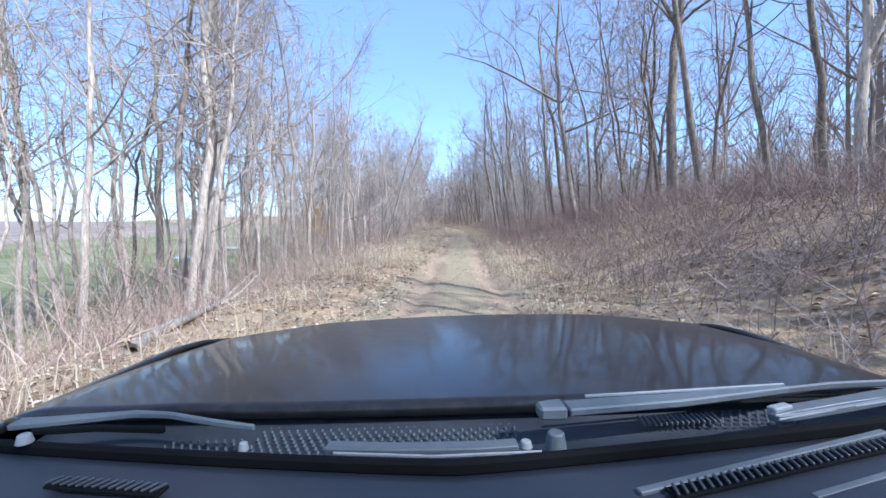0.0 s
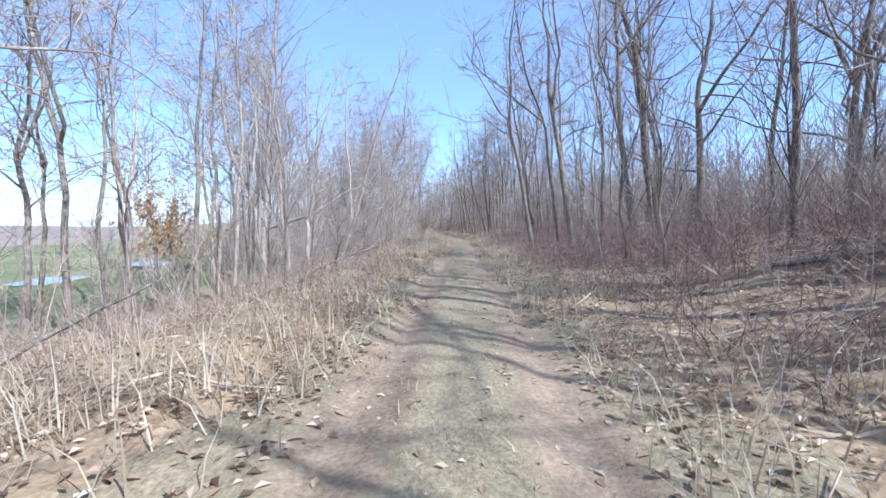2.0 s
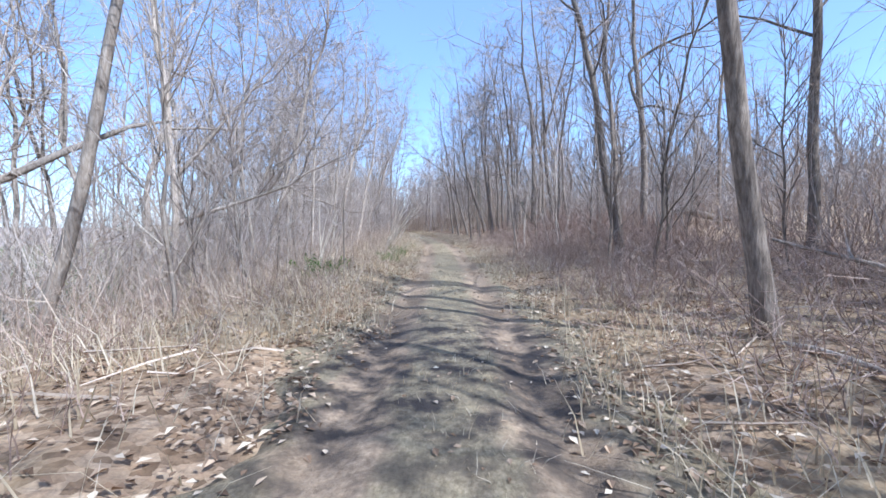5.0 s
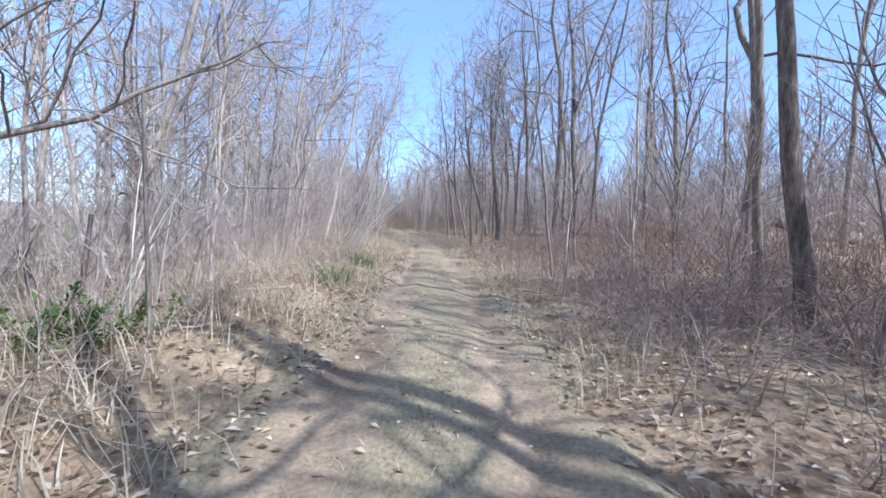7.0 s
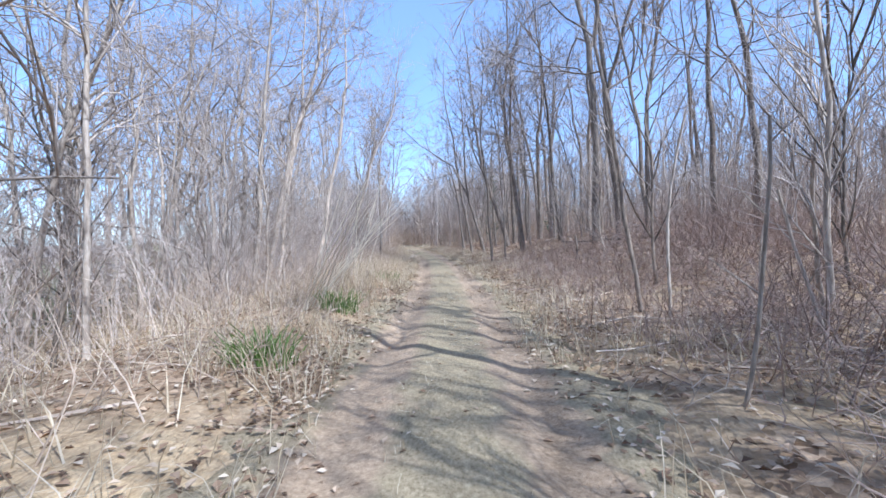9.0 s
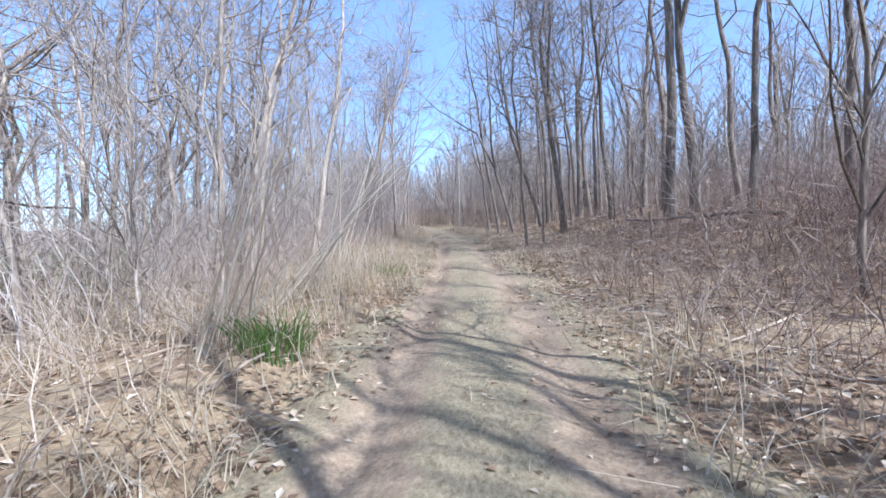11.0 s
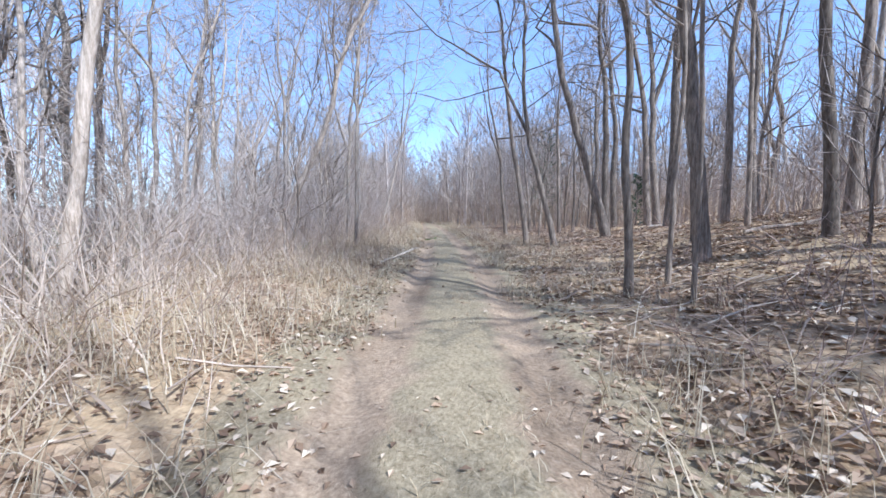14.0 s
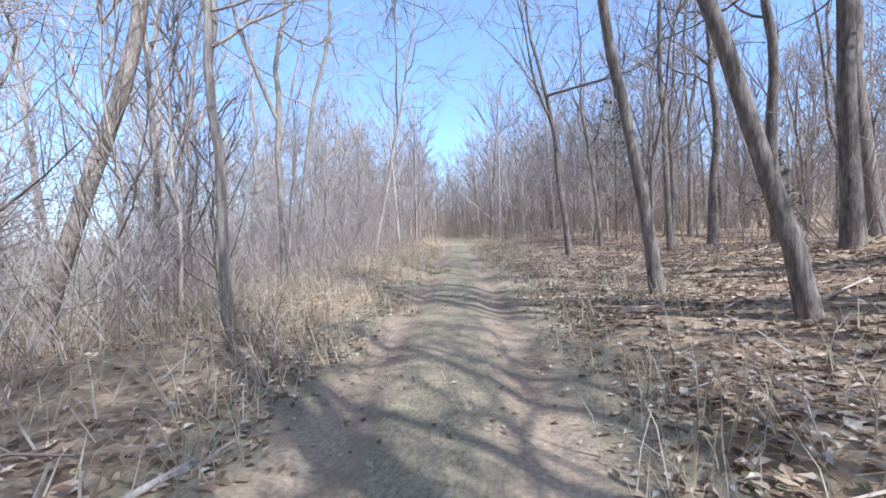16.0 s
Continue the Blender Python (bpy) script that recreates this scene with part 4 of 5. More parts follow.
def fallen_log(x, y, turn, long, r, rise, label):
    """A felled trunk, its cut end lifted clear of the ground."""
    rng = random.Random(int(x * 17 + y))
    root = new("log")
    pts = [Vector((math.cos(turn) * long * k, math.sin(turn) * long * k + 0.08 * math.sin(k * 6), r * 0.6 + rise * long * k + 0.06 * math.sin(k * 9))) for k in np.linspace(0, 1, 11)]
    buf = ([], [])
    tube(buf, pts, [r * (0.72 + 0.28 * i / 10) * rng.uniform(0.94, 1.06) for i in range(11)], 11)
    smooth(part("trunk", buf, BARK_DARK, root))
    d = (pts[-1] - pts[-2]).normalized()
    a, b = side_axes(d)
    ring = [pts[-1] + (a * math.cos(t) + b * math.sin(t)) * r * 0.98 + d * rng.uniform(-0.02, 0.03) for t in np.linspace(0, 2 * math.pi, 15)[:-1]]
    part("cut_end", ([pts[-1] + d * 0.02] + ring, [(0, 1 + i, 1 + (i + 1) % 14) for i in range(14)]), STALK, root, "weathered broken wood")
    for k in (0.25, 0.5, 0.72):
        p, e = along(pts, k)
        buf = ([], [])
        tube(buf, bough(rng, p, off_dir(rng, e, 1.0), rng.uniform(0.5, 1.3), 4, 0.15, 0.05), [r * 0.3, r * 0.22, r * 0.16, r * 0.1, 0.008], 5)
        part("stub", buf, BARK_DARK, root)
    root.location = (x, y, height(x, y))
    return tagged(root, label, "log", "fallen logs")


fallen_log(16.6, 54.6, 3.42, 5.6, 0.19, 0.12, "dark fallen trunk propped up across the bank")
fallen_log(9.8, 66.5, 0.5, 4.0, 0.12, 0.0, "dark fallen trunk half sunk in leaves")
fallen_log(6.2, 79.4, -0.25, 4.5, 0.1, 0.02, "dark fallen trunk half sunk in leaves")


def dead_pole(x, y, tall, r, lean, label, rind=BARK_DARK):
    """A snapped thin stem left standing."""
    rng = random.Random(int(x * 23 + y * 3))
    root = new("dead_pole")
    pts = bough(rng, Vector((0, 0, -0.15)), Vector((lean, rng.gauss(0, 0.1), 1.0)), tall, 6, 0.06, 0.0)
    buf = ([], [])
    tube(buf, pts, [r * (1 - 0.35 * i / 6) for i in range(7)], 6)
    smooth(part("stem", buf, rind, root))
    for k in (0.45, 0.7, 0.92):
        p, e = along(pts, k)
        buf = ([], [])
        tube(buf, bough(rng, p, off_dir(rng, e, 0.9), rng.uniform(0.12, 0.4), 2, 0.1, 0.05), [r * 0.45, r * 0.3, 0.004], 4)
        part("stub", buf, rind, root)
    root.location = (x, y, height(x, y))
    return tagged(root, label, "dead stem", "dead poles")


for x, y, tall, r, lean in ((-4.9, 44.6, 1.7, 0.045, -0.05), (-6.0, 45.2, 1.5, 0.05, -0.3), (-5.6, 48.4, 1.8, 0.04, 0.25), (-4.3, 30.2, 1.4, 0.035, 0.1),
                            (-6.3, 57.6, 1.6, 0.05, 0.3), (4.4, 57.4, 1.0, 0.05, 0.0), (6.4, 47.6, 1.6, 0.035, 0.2), (4.6, 71.8, 1.1, 0.03, -0.3), (-5.5, 67.5, 1.6, 0.03, -0.12)):
    dead_pole(x, y, tall, r, lean, "snapped dark dead stem standing in dry brush")
for x, y, tall, r, lean in ((-4.57, 44.47, 2.3, 0.03, 0.0), (-2.31, 42.35, 2.4, 0.022, 0.02), (-3.17, 44.34, 1.7, 0.025, 0.25), (3.3, 48.6, 3.0, 0.024, -0.05), (4.68, 47.65, 2.3, 0.03, -0.5),
                            (5.1, 49.5, 2.0, 0.02, 0.2), (2.4, 45.7, 2.2, 0.018, 0.03), (4.0, 46.8, 1.8, 0.022, -0.3)):
    dead_pole(x, y, tall, r, lean, "pale bare stem standing out of the brush", BARK_PALE)


def snapped_tree(x, y, label):
    """A pale broken trunk with its snapped top hanging level across it."""
    rng = random.Random(5)
    root = new("snapped_tree")
    z = height(x, y)
    stem = [Vector((0.05 * math.sin(i * 1.7), 0.04 * math.cos(i * 2.1), -0.2 + i * (1.95 - z) / 6)) for i in range(7)]
    buf = ([], [])
    tube(buf, stem, [0.15, 0.13, 0.12, 0.115, 0.11, 0.105, 0.06], 9)
    smooth(part("trunk", buf, BARK_PALE, root))
    top = [Vector(p) - Vector((x, y, z)) for p in ((x - 2.5, y + 0.7, 1.2), (x - 1.6, y + 0.4, 1.42), (x - 0.7, y + 0.1, 1.72), (x, y, 1.92),
                                                  (x + 0.55, y + 0.5, 2.3), (x + 1.2, y + 1.1, 2.9), (x + 1.9, y + 1.8, 3.5), (x + 2.4, y + 2.5, 3.8))]
    buf = ([], [])
    tube(buf, top, [0.03, 0.06, 0.085, 0.09, 0.08, 0.07, 0.05, 0.02], 8)
    smooth(part("hanging_top", buf, BARK_PALE, root))
    for k in (0.12, 0.25, 0.4, 0.55, 0.68, 0.8, 0.9, 0.97):
        p, e = along(top, k)
        buf = ([], [])
        tube(buf, bough(rng, p, off_dir(rng, e, rng.uniform(0.5, 1.0)), rng.uniform(0.5, 1.3), 4, 0.14, 0.02), [0.022, 0.017, 0.012, 0.008, 0.004], 4)
        part("side_branch", buf, BARK_PALE, root)
    root.location = (x, y, z)
    return tagged(root, label, "broken tree")


snapped_tree(-8.35, 39.1, "pale broken tree, its snapped top hanging across the trunk")


def stick_litter(name, label, count, spots, seed):
    """Broken sticks lying this way and that on the leaves."""
    rng = random.Random(seed)
    buf = ([], [])
    for _ in range(count):
        x, y = spots(rng)
        t, long, r = rng.uniform(0, 6.28), rng.uniform(0.25, 1.3), rng.uniform(0.006, 0.016)
        pts = []
        for k in (-0.5, 0.0, 0.5):
            px, py = x + math.cos(t) * long * k + rng.gauss(0, 0.03), y + math.sin(t) * long * k
            pts.append(Vector((px, py, height(px, py) + r + rng.uniform(0.0, 0.09))))
        tube(buf, pts, [r, r * 0.85, r * 0.5], 3)
    return tagged(part(name, buf, BRUSH), label, "sticks", kind="stuff")


stick_litter("stick_litter", "pale broken sticks strewn over the leaves", 1500, strip(1.9, 14, 5, 94, 1.2, 0.4), 61)
stick_litter("verge_sticks", "pale broken sticks strewn in the dry grass", 600, strip(-1.9, -8, 5, 94, 1.2, 0.4), 62)


def stump(x, y, r, tall, label):
    """A rotting stump with a ragged top and root flare."""
    rng = random.Random(int(x * 7 + y))
    n, rings = 14, 6
    verts, faces = [], []
    wob = [rng.uniform(0.8, 1.2) for _ in range(n)]
    for j in range(rings):
        k = j / (rings - 1)
        for i in range(n):
            t = 2 * math.pi * i / n
            rr = r * wob[i] * (1.5 - 0.9 * k ** 0.4 if k < 0.5 else 0.82)
            verts.append((rr * math.cos(t), rr * math.sin(t), -0.1 + (tall + (rng.uniform(-0.15, 0.1) * tall if k == 1 else 0)) * k))
    for j in range(rings - 1):
        for i in range(n):
            q = (i + 1) % n
            faces.append((j * n + i, j * n + q, (j + 1) * n + q, (j + 1) * n + i))
    faces.append(tuple(range((rings - 1) * n, rings * n)))
    ob = smooth(part("tree_stump", (verts, faces), BARK_DARK))
    ob.location = (x, y, height(x, y))
    return tagged(ob, label, "stump")


stump(10.7, 17.3, 0.5, 0.8, "rotting dark tree stump on the bank")
stump(9.6, 51.0, 0.3, 0.5, "low dark stump in the brush")
# no real stump here: the shape stands in for a dark brushy tangle
stump(-2.6, 56.2, 0.15, 0.34, "stump shape standing in for a small dark tangle in dry grass")


def russet_sapling(x, y, tall, label):
    """A young tree that has kept its withered leaves."""
    rng = random.Random(int(x * 3 + y * 5))
    wood, arms, crown = sapling_meshes(rng, tall, 0.06)
    root = new("sapling")
    smooth(part("trunk", wood, BARK_PALE, root))
    part("crown", (crown[0] + arms[0], crown[1] + [tuple(i + len(crown[0]) for i in f) for f in arms[1]]), TWIG_PALE, root)
    verts, faces = [], []
    mid = sum(crown[0], Vector()) / len(crown[0])
    high = [p for p in crown[0] if p.z > tall * 0.6 and abs(p.x - mid.x) < 1.0 + 0.5 * math.sin(p.z * 3)]
    for _ in range(1400):
        p = rng.choice(high) + Vector((rng.gauss(0, 0.05), rng.gauss(0, 0.05), rng.gauss(0, 0.05)))
        a, b = side_axes(Vector((rng.gauss(0, 1), rng.gauss(0, 1), rng.gauss(0, 1))).normalized())
        r = rng.uniform(0.035, 0.075)
        n = len(verts)
        verts += [p - a * r, p + b * r * 0.5, p + a * r, p - b * r * 0.5]
        faces += [(n, n + 1, n + 2), (n, n + 2, n + 3)]
    part("leaves", (verts, faces), RUSSET, root, "withered tan leaves")
    set_down(root, x, y)
    return tagged(root, label, "tree", "saplings")


russet_sapling(-9.9, 29.4, 4.1, "young tree with withered tan leaves")
russet_sapling(-9.6, 30.1, 3.6, "young tree with withered tan leaves")


def cedar(x, y, tall, label):
    """A loose young evergreen: stem, drooping boughs, sprays."""
    rng = random.Random(int(x * 5 + y * 11))
    root = new("cedar")
    wood = ([], [])
    stem = [Vector((0, 0, -0.1)), Vector((0.03, 0, tall * 0.5)), Vector((0, 0.04, tall))]
    tube(wood, stem, [0.07, 0.05, 0.01], 7)
    smooth(part("trunk", wood, BARK_DARK, root))
    verts, faces = [], []
    for j in range(70):
        k = 0.12 + 0.86 * j / 70
        p, d = along(stem, k)
        arm = bough(rng, p, off_dir(rng, Vector((0, 0, 1)), rng.uniform(0.9, 1.4)), (1.15 - k) * tall * 0.36 * rng.uniform(0.5, 1.1), 3, 0.1, 0.06)
        for _ in range(26):
            q, e = along(arm, rng.uniform(0.15, 1.0))
            e = off_dir(rng, e, rng.uniform(0.2, 1.0))
            a, b = side_axes(e)
            r, w = rng.uniform(0.10, 0.22), rng.uniform(0.02, 0.035)
            n = len(verts)
            verts += [q, q + e * r * 0.5 + a * w, q + e * r - Vector((0, 0, 0.03)), q + e * r * 0.5 - a * w]
            faces += [(n, n + 1, n + 2), (n, n + 2, n + 3)]
    part("foliage", (verts, faces), CEDAR, root)
    set_down(root, x, y)
    return tagged(root, label, "evergreen", "evergreens")


cedar(14.5, 42.0, 3.6, "dark green young evergreen among bare trees")
cedar(16.5, 45.5, 3.2, "dark green young evergreen among bare trees")
cedar(4.2, 91.5, 8.0, "dark green evergreen behind bare trunks")
cedar(10.0, 88.0, 4.2, "dark green evergreen behind bare trunks")


def pond(x, y, rx, ry, label):
    """Still water in a hollow of the field."""
    level = height(x, y) + 0.28
    verts, faces = [(x, y, level)], []
    n = 48
    for i in range(n):
        t = 2 * math.pi * i / n
        k = 1 + 0.25 * noise.noise((math.cos(t) * 2, math.sin(t) * 2, 4.0))
        verts.append((x + rx * k * math.cos(t), y + ry * k * math.sin(t), level))
    faces = [(0, 1 + i, 1 + (i + 1) % n) for i in range(n)]
    ob = part("water", (verts, faces), WATER)
    return tagged(ob, label, "water", kind="structure")


for x, y in PONDS:
    pond(x, y, 2.0, 3.2, "still pale water lying in the field")

# ---- the car at the start of the trail ----
def car():
    root = new("car")

    def box_line(points, half_w, half_h):
        """A bar of rectangular section along a line."""
        bm = bmesh.new()
        rings = []
        for i, p in enumerate(points):
            p = Vector(p)
            d = (Vector(points[min(i + 1, len(points) - 1)]) - Vector(points[max(i - 1, 0)])).normalized()
            side = d.cross(Vector((0, 0, 1))).normalized()
            up = side.cross(d)
            w = half_w[i] if isinstance(half_w, (list, tuple)) else half_w
            rings.append([bm.verts.new(p + side * a * w + up * b * half_h) for a, b in ((-1, -1), (1, -1), (1, 1), (-1, 1))])
        for r, q in zip(rings, rings[1:]):
            for k in range(4):
                bm.faces.new((r[k], r[(k + 1) % 4], q[(k + 1) % 4], q[k]))
        bm.faces.new(rings[0][::-1])
        bm.faces.new(rings[-1])
        bmesh.ops.recalc_face_normals(bm, faces=bm.faces)
        bmesh.ops.bevel(bm, geom=list(bm.edges), offset=min(half_h, 0.01) * 0.4, segments=1, affect="EDGES")
        return bm

    def sheet(nu, nv, fun, thick):
        """A curved panel with thickness."""
        bm = bmesh.new()
        grid = [[bm.verts.new(fun(i / nu, j / nv)) for i in range(nu + 1)] for j in range(nv + 1)]
        for j in range(nv):
            for i in range(nu):
                bm.faces.new((grid[j][i], grid[j][i + 1], grid[j + 1][i + 1], grid[j + 1][i]))
        bmesh.ops.recalc_face_normals(bm, faces=bm.faces)
        if bm.faces[0].normal.z < 0:
            bmesh.ops.reverse_faces(bm, faces=bm.faces)
        bmesh.ops.solidify(bm, geom=list(bm.faces), thickness=thick)
        return bm

    def base_y(x):
        return 0.526 + 0.14 * abs(x) ** 1.2

    def hood(u, v):
        x = (2 * u - 1) * 0.745
        wide = x * 1.14
        rear = 0.70 + 0.05 * (x / 0.745) ** 2
        nose = 1.78 - 0.30 * abs(x / 0.745) ** 2.6
        y = rear + (nose - rear) * v
        z = 1.094 + 0.030 * x / 0.72 - 0.012 * (x / 0.745) ** 2 - 0.068 * v ** 1.5 - 0.17 * max(0.0, (v - 0.80) / 0.2) ** 2 - 0.02 * max(0.0, (abs(x) - 0.66) / 0.085) ** 2
        z += 0.003 * math.exp(-((abs(x) - 0.42) / 0.09) ** 2)
        return (wide, y, z)

    smooth(part("hood", sheet(48, 40, hood, 0.02), PAINT, root, "dusty black glossy hood"))

    def fender(side):
        def surface(u, v):
            y = -0.2 + 1.9 * v
            x = side * (0.858 + 0.14 * math.sin(u * math.pi / 2))
            drop = 0.14 * max(0.0, (v - 0.8) / 0.2) ** 2
            return (x - side * 0.22 * max(0.0, (v - 0.75) / 0.25) ** 2, y, 1.062 + side * 0.028 - 0.16 * (1 - math.cos(u * math.pi / 2)) - drop - 0.03 * v)
        return surface

    for side in (-1, 1):
        smooth(part("fender", sheet(10, 24, fender(side), 0.015), PAINT, root))

    def side_panel(side):
        bm = bmesh.new()
        outline = [(-2.4, 0.42), (-1.78, 0.36)]
        outline += [(-1.4 + 0.38 * math.cos(t), 0.34 + 0.38 * math.sin(t)) for t in np.linspace(math.pi, 0, 12)]
        outline += [(0.82, 0.34)]
        outline += [(1.2 + 0.38 * math.cos(t), 0.34 + 0.38 * math.sin(t)) for t in np.linspace(math.pi, 0, 12)]
        outline += [(1.66, 0.4), (1.7, 0.74), (1.5, 0.86), (0.5, 0.905), (-0.3, 0.93), (-2.3, 0.95), (-2.45, 0.8)]
        inner = [bm.verts.new((side * 0.906, y, z)) for y, z in outline]
        outer = [bm.verts.new((side * (0.991 if 0.35 < z < 0.9 else 0.976), y, z)) for y, z in outline]
        bm.faces.new(inner)
        bm.faces.new(outer)
        for i in range(len(outline)):
            j = (i + 1) % len(outline)
            bm.faces.new((inner[i], inner[j], outer[j], outer[i]))
        bmesh.ops.recalc_face_normals(bm, faces=bm.faces)
        return bm

    for side in (-1, 1):
        part("body_side", side_panel(side), PAINT, root)
    part("front_bumper", box_line([(-0.62, 1.64, 0.62), (-0.3, 1.74, 0.62), (0.3, 1.74, 0.62), (0.62, 1.64, 0.62)], 0.06, 0.20), PAINT, root)
    part("rear_panel", box_line([(-0.80, -2.40, 0.66), (0.80, -2.40, 0.66)], 0.05, 0.27), PAINT, root)
    part("floor_pan", box_line([(0, -2.35, 0.36), (0, 1.6, 0.36)], 0.79, 0.03), DARK_PLASTIC, root)

    def cowl(u, v):
        x = (2 * u - 1) * 0.75
        a, b = base_y(x) + 0.02, 0.735 + 0.05 * (x / 0.745) ** 2
        return (x, a + (b - a) * v, 1.07 + 0.030 * x / 0.72 - 0.025 * math.sin(v * math.pi))

    cowl_panel = part("cowl_panel", sheet(30, 8, cowl, 0.012), DARK_PLASTIC, root)
    smooth(cowl_panel)

    def grille(x0, x1, y0, y1, step):
        bm = bmesh.new()
        row = 0
        y = y0
        while y < y1:
            x = x0 + (step / 2 if row % 2 else 0)
            while x < x1:
                c = bmesh.ops.create_cone(bm, segments=6, radius1=step * 0.20, radius2=step * 0.12, depth=0.004, cap_ends=True)
                bmesh.ops.translate(bm, verts=c["verts"], vec=(x, y, 1.054 + 0.030 * x / 0.72))
                x += step
            y += step * 0.8
            row += 1
        return bm

    part("vent_mesh", grille(-0.33, 0.10, 0.630, 0.715, 0.0145), WIPER_PALE, cowl_panel, "raised pale vent studs")
    part("vent_mesh", grille(-0.48, -0.35, 0.640, 0.675, 0.0145), WIPER_GREY, cowl_panel, "raised grey vent studs")
    part("vent_mesh", grille(0.40, 0.56, 0.675, 0.73, 0.0145), WIPER_GREY, cowl_panel, "raised grey vent studs")
    for i in range(15):
        x = 0.30 + 0.009 * i
        part("vent_slat", box_line([(x, 0.66 + 0.1 * (x - 0.3), 1.078), (x + 0.002, 0.69 + 0.1 * (x - 0.3), 1.078)], 0.0018, 0.003), WIPER_GREY, cowl_panel)

    wiper = part("wiper_arm", box_line([(0.165, 0.621, 1.122), (0.25, 0.633, 1.124), (0.344, 0.647, 1.125), (0.46, 0.672, 1.126), (0.54, 0.69, 1.126)], (0.016, 0.016, 0.014, 0.010, 0.006), 0.006), WIPER_PALE, root, "sun-bleached grey wiper arm")
    part("arm_head", box_line([(0.122, 0.616, 1.120), (0.150, 0.620, 1.121), (0.163, 0.621, 1.121)], (0.013, 0.017, 0.017), 0.010), WIPER_PALE, wiper)
    # pale bar puts the shine along the arm's upper edge into colour
    part("arm_shine", box_line([(0.20, 0.645, 1.131), (0.37, 0.668, 1.132), (0.54, 0.697, 1.131)], 0.0022, 0.0022), WHITE_CLIP, wiper, "bright strip painted in for the shine on the edge")
    part("wiper_blade", box_line([(0.52, 0.69, 1.122), (0.63, 0.712, 1.124), (0.73, 0.722, 1.125), (0.90, 0.726, 1.124)], 0.003, 0.006), WIPER_GREY, wiper)
    second = part("wiper_arm", box_line([(0.456, 0.606, 1.118), (0.488, 0.616, 1.120), (0.58, 0.640, 1.122), (0.70, 0.675, 1.124), (0.84, 0.71, 1.124)], (0.008, 0.015, 0.015, 0.015, 0.014), 0.006), WIPER_GREY, root, "grey wiper blade carrier")
    part("carrier_tip", box_line([(0.458, 0.612, 1.126), (0.492, 0.624, 1.127)], 0.007, 0.004), WHITE_CLIP, second)
    for k in (0.0, 0.007):
        part("blade_spine", box_line([(0.455, 0.592 + k, 1.121 + k * 0.4), (0.58, 0.626 + k, 1.125 + k * 0.4), (0.84, 0.695 + k, 1.126 + k * 0.4)], 0.0012, 0.0012), WHITE_CLIP, second, "thin bright blade spine")
    left = part("wiper_arm", box_line([(-0.70, 0.634, 1.084), (-0.632, 0.638, 1.088), (-0.52, 0.656, 1.092), (-0.462, 0.653, 1.092), (-0.377, 0.633, 1.090), (-0.308, 0.622, 1.088)], (0.014, 0.011, 0.006, 0.004, 0.004, 0.003), 0.005), WIPER_PALE, root, "sun-bleached grey wiper arm")
    part("wiper_blade", box_line([(-0.66, 0.622, 1.078), (-0.56, 0.628, 1.082), (-0.45, 0.624, 1.082)], 0.004, 0.005), RUBBER, left)
    lip = part("cowl_lip", box_line([(-0.185, 0.583, 1.080), (-0.085, 0.579, 1.081), (0.03, 0.581, 1.083), (0.088, 0.586, 1.085)], 0.011, 0.004), WIPER_GREY, root, "dull grey-green cowl strip")
    part("lip_edge", box_line([(-0.17, 0.563, 1.082), (-0.03, 0.556, 1.083), (0.118, 0.562, 1.088)], 0.0018, 0.002), WHITE_CLIP, lip, "thin pale edge")

    def knob(name, x, y, z, r, h, material, label):
        bm = bmesh.new()
        c = bmesh.ops.create_cone(bm, segments=14, radius1=r, radius2=r * 0.7, depth=h, cap_ends=True)
        bmesh.ops.translate(bm, verts=c["verts"], vec=(x, y, z))
        bmesh.ops.bevel(bm, geom=list(bm.edges), offset=r * 0.12, segments=1, affect="EDGES")
        return part(name, bm, material, root, label)

    knob("wiper_pivot", 0.146, 0.602, 1.083, 0.017, 0.026, WIPER_PALE, "pale wiper pivot cap")
    knob("clip", 0.100, 0.586, 1.086, 0.010, 0.010, WHITE_CLIP, "pale plastic clip")
    knob("clip", -0.304, 0.579, 1.082, 0.008, 0.012, WHITE_CLIP, "pale plastic clip")
    knob("clip", -0.651, 0.602, 1.078, 0.012, 0.014, WHITE_CLIP, "pale plastic clip")

    xs = np.linspace(-0.78, 0.78, 25)
    part("windshield_seal", box_line([(x, base_y(x), 1.086 + 0.030 * x / 0.72) for x in xs], 0.007, 0.010), RUBBER, root, "black rubber windshield seal")
    def dash(u, v):
        x = (2 * u - 1) * 0.78
        y = base_y(x) - 0.012 - 0.42 * v
        z = 1.082 + 0.030 * x / 0.72 + 0.012 * math.sin(v * math.pi * 0.9) - 0.30 * max(0.0, (v - 0.55) / 0.45) ** 2
        return (x, y, z)

    board = smooth(part("dashboard", sheet(36, 24, dash, 0.03), DASH, root, "dark grey grained dashboard top"))

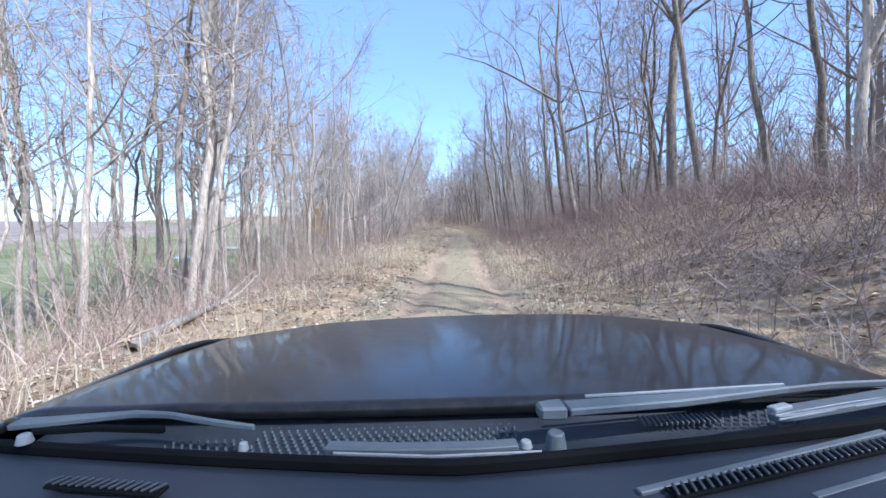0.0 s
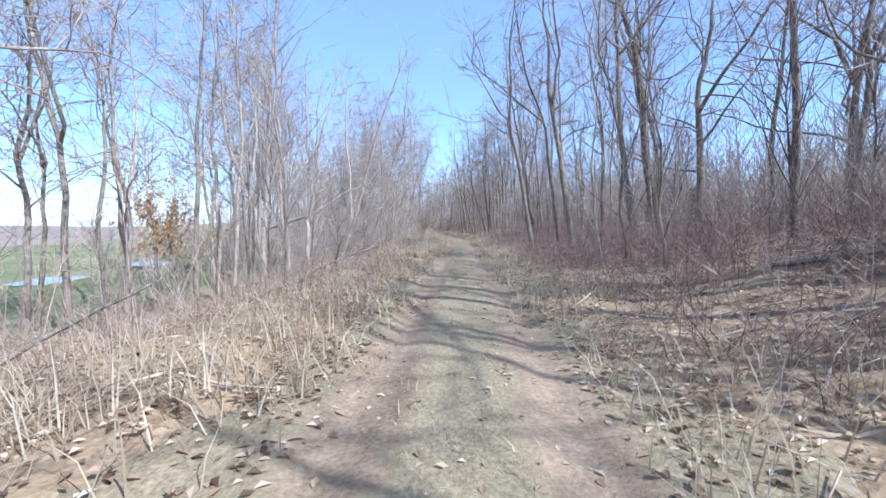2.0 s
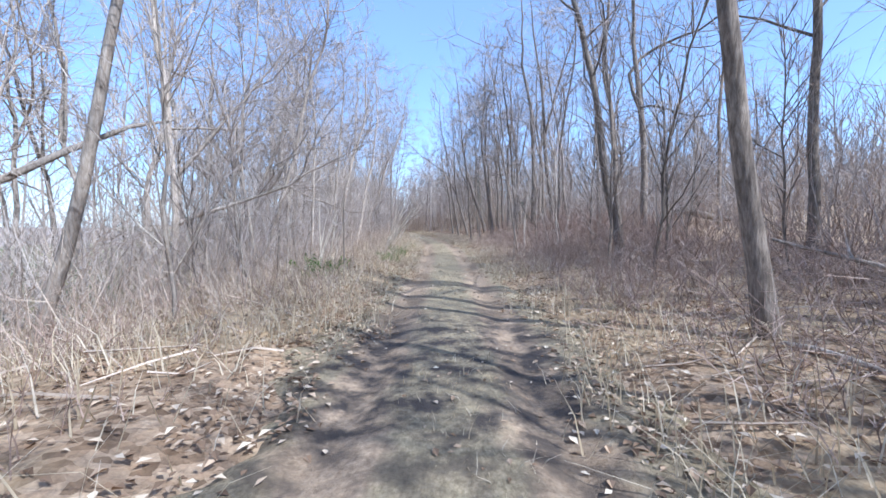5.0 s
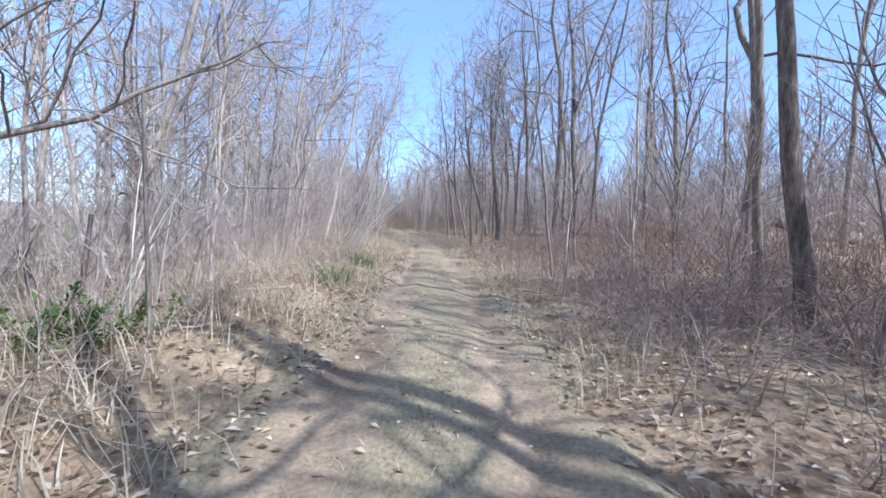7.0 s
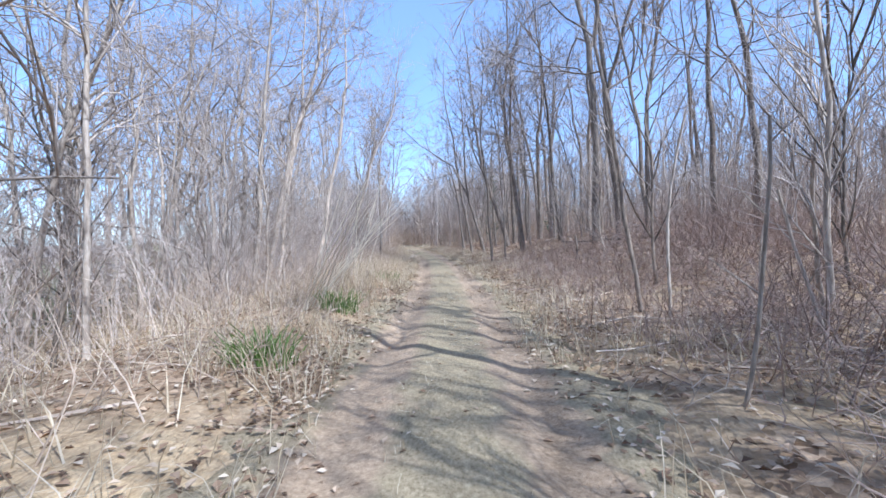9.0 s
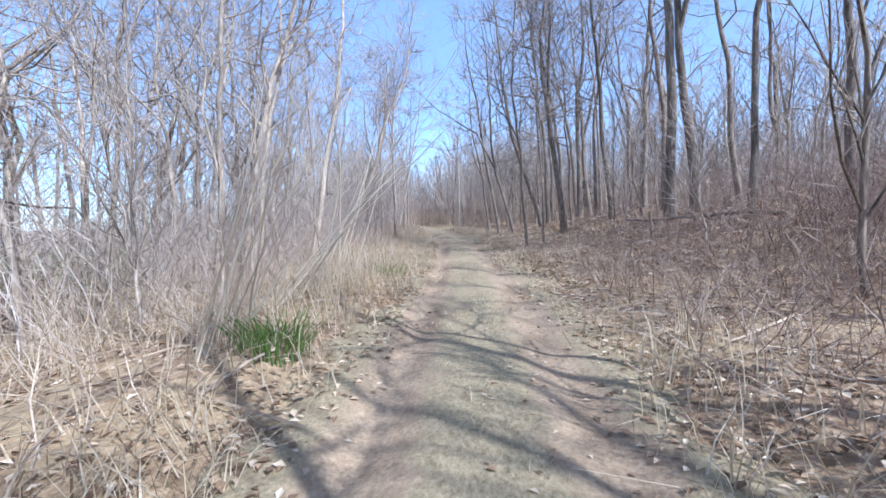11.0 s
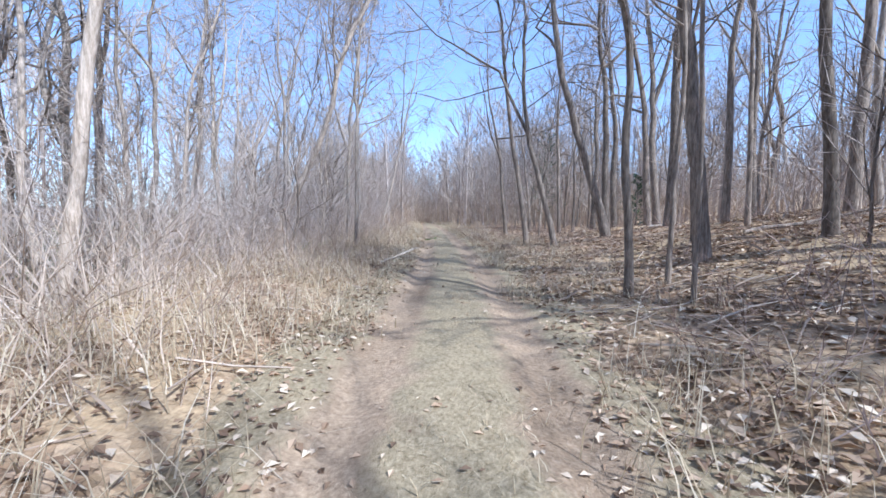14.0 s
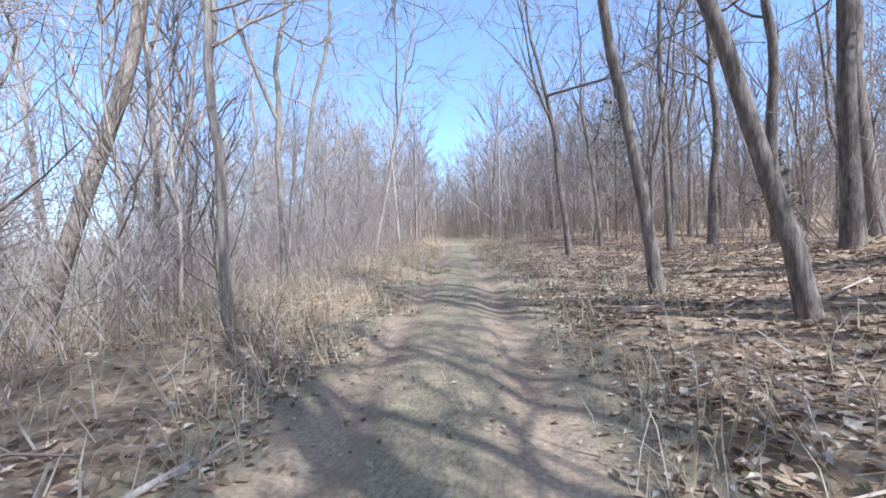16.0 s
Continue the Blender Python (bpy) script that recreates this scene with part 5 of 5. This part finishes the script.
    def defroster(line):
        bm = box_line([(x, y, z + 0.004) for x, y, z in line], 0.010, 0.002)
        part("defroster_slot", bm, RUBBER, board)
        a, b = Vector(line[0]), Vector(line[-1])
        n = int((b - a).length / 0.011)
        for i in range(n):
            p = a.lerp(b, (i + 0.5) / n) + Vector((0, 0, 0.009))
            d = (b - a).normalized()
            q = Vector((-d.y, d.x, 0)) * 0.009 + d * 0.004
            part("defroster_slat", box_line([p - q, p + q], 0.0016, 0.0016), DARK_PLASTIC, board)

    defroster([(0.236, 0.452, 1.099), (0.56, 0.542, 1.110)])
    # two grey bars modelled in place of the dash edge's reflected stripes
    part("dash_reflection", box_line([(0.205, 0.462, 1.098), (0.33, 0.500, 1.103), (0.585, 0.577, 1.112)], 0.005, 0.003), WIPER_GREY, board, "grey strip standing for a reflection of the dash edge")
    part("dash_reflection", box_line([(0.385, 0.447, 1.106), (0.56, 0.502, 1.112)], 0.004, 0.002), WIPER_GREY, board, "grey strip standing for a reflection of the dash edge")
    defroster([(-0.513, 0.502, 1.070), (-0.353, 0.481, 1.075)])

    def wheel(x, y):
        bm = bmesh.new()
        rings = []
        for r, w in ((0.20, 0.085), (0.30, 0.10), (0.335, 0.08), (0.34, 0.0), (0.335, -0.08), (0.30, -0.10), (0.20, -0.085)):
            rings.append([bm.verts.new((w, r * math.cos(t), r * math.sin(t))) for t in np.linspace(0, 2 * math.pi, 28, endpoint=False)])
        for p, q in zip(rings, rings[1:] + rings[:1]):
            for i in range(28):
                j = (i + 1) % 28
                bm.faces.new((p[i], p[j], q[j], q[i]))
        bmesh.ops.recalc_face_normals(bm, faces=bm.faces)
        hub = new("wheel")
        hub.parent = root
        hub.location = (x, y, height(x, y) + 0.335)
        smooth(part("tyre", bm, RUBBER, hub))
        bm = bmesh.new()
        c = bmesh.ops.create_cone(bm, segments=28, radius1=0.2, radius2=0.2, depth=0.12, cap_ends=True, matrix=Matrix.Rotation(math.pi / 2, 4, "Y"))
        caps = [f for f in bm.faces if abs(f.normal.x) > 0.9]
        bmesh.ops.inset_individual(bm, faces=caps, thickness=0.05, depth=-0.03)
        part("rim", bm, RIM, hub)

    for x in (-0.84, 0.84):
        for y in (1.2, -1.4):
            wheel(x, y)
    return tagged(root, "dusty black car with bleached wipers on the trail", "car")


car()
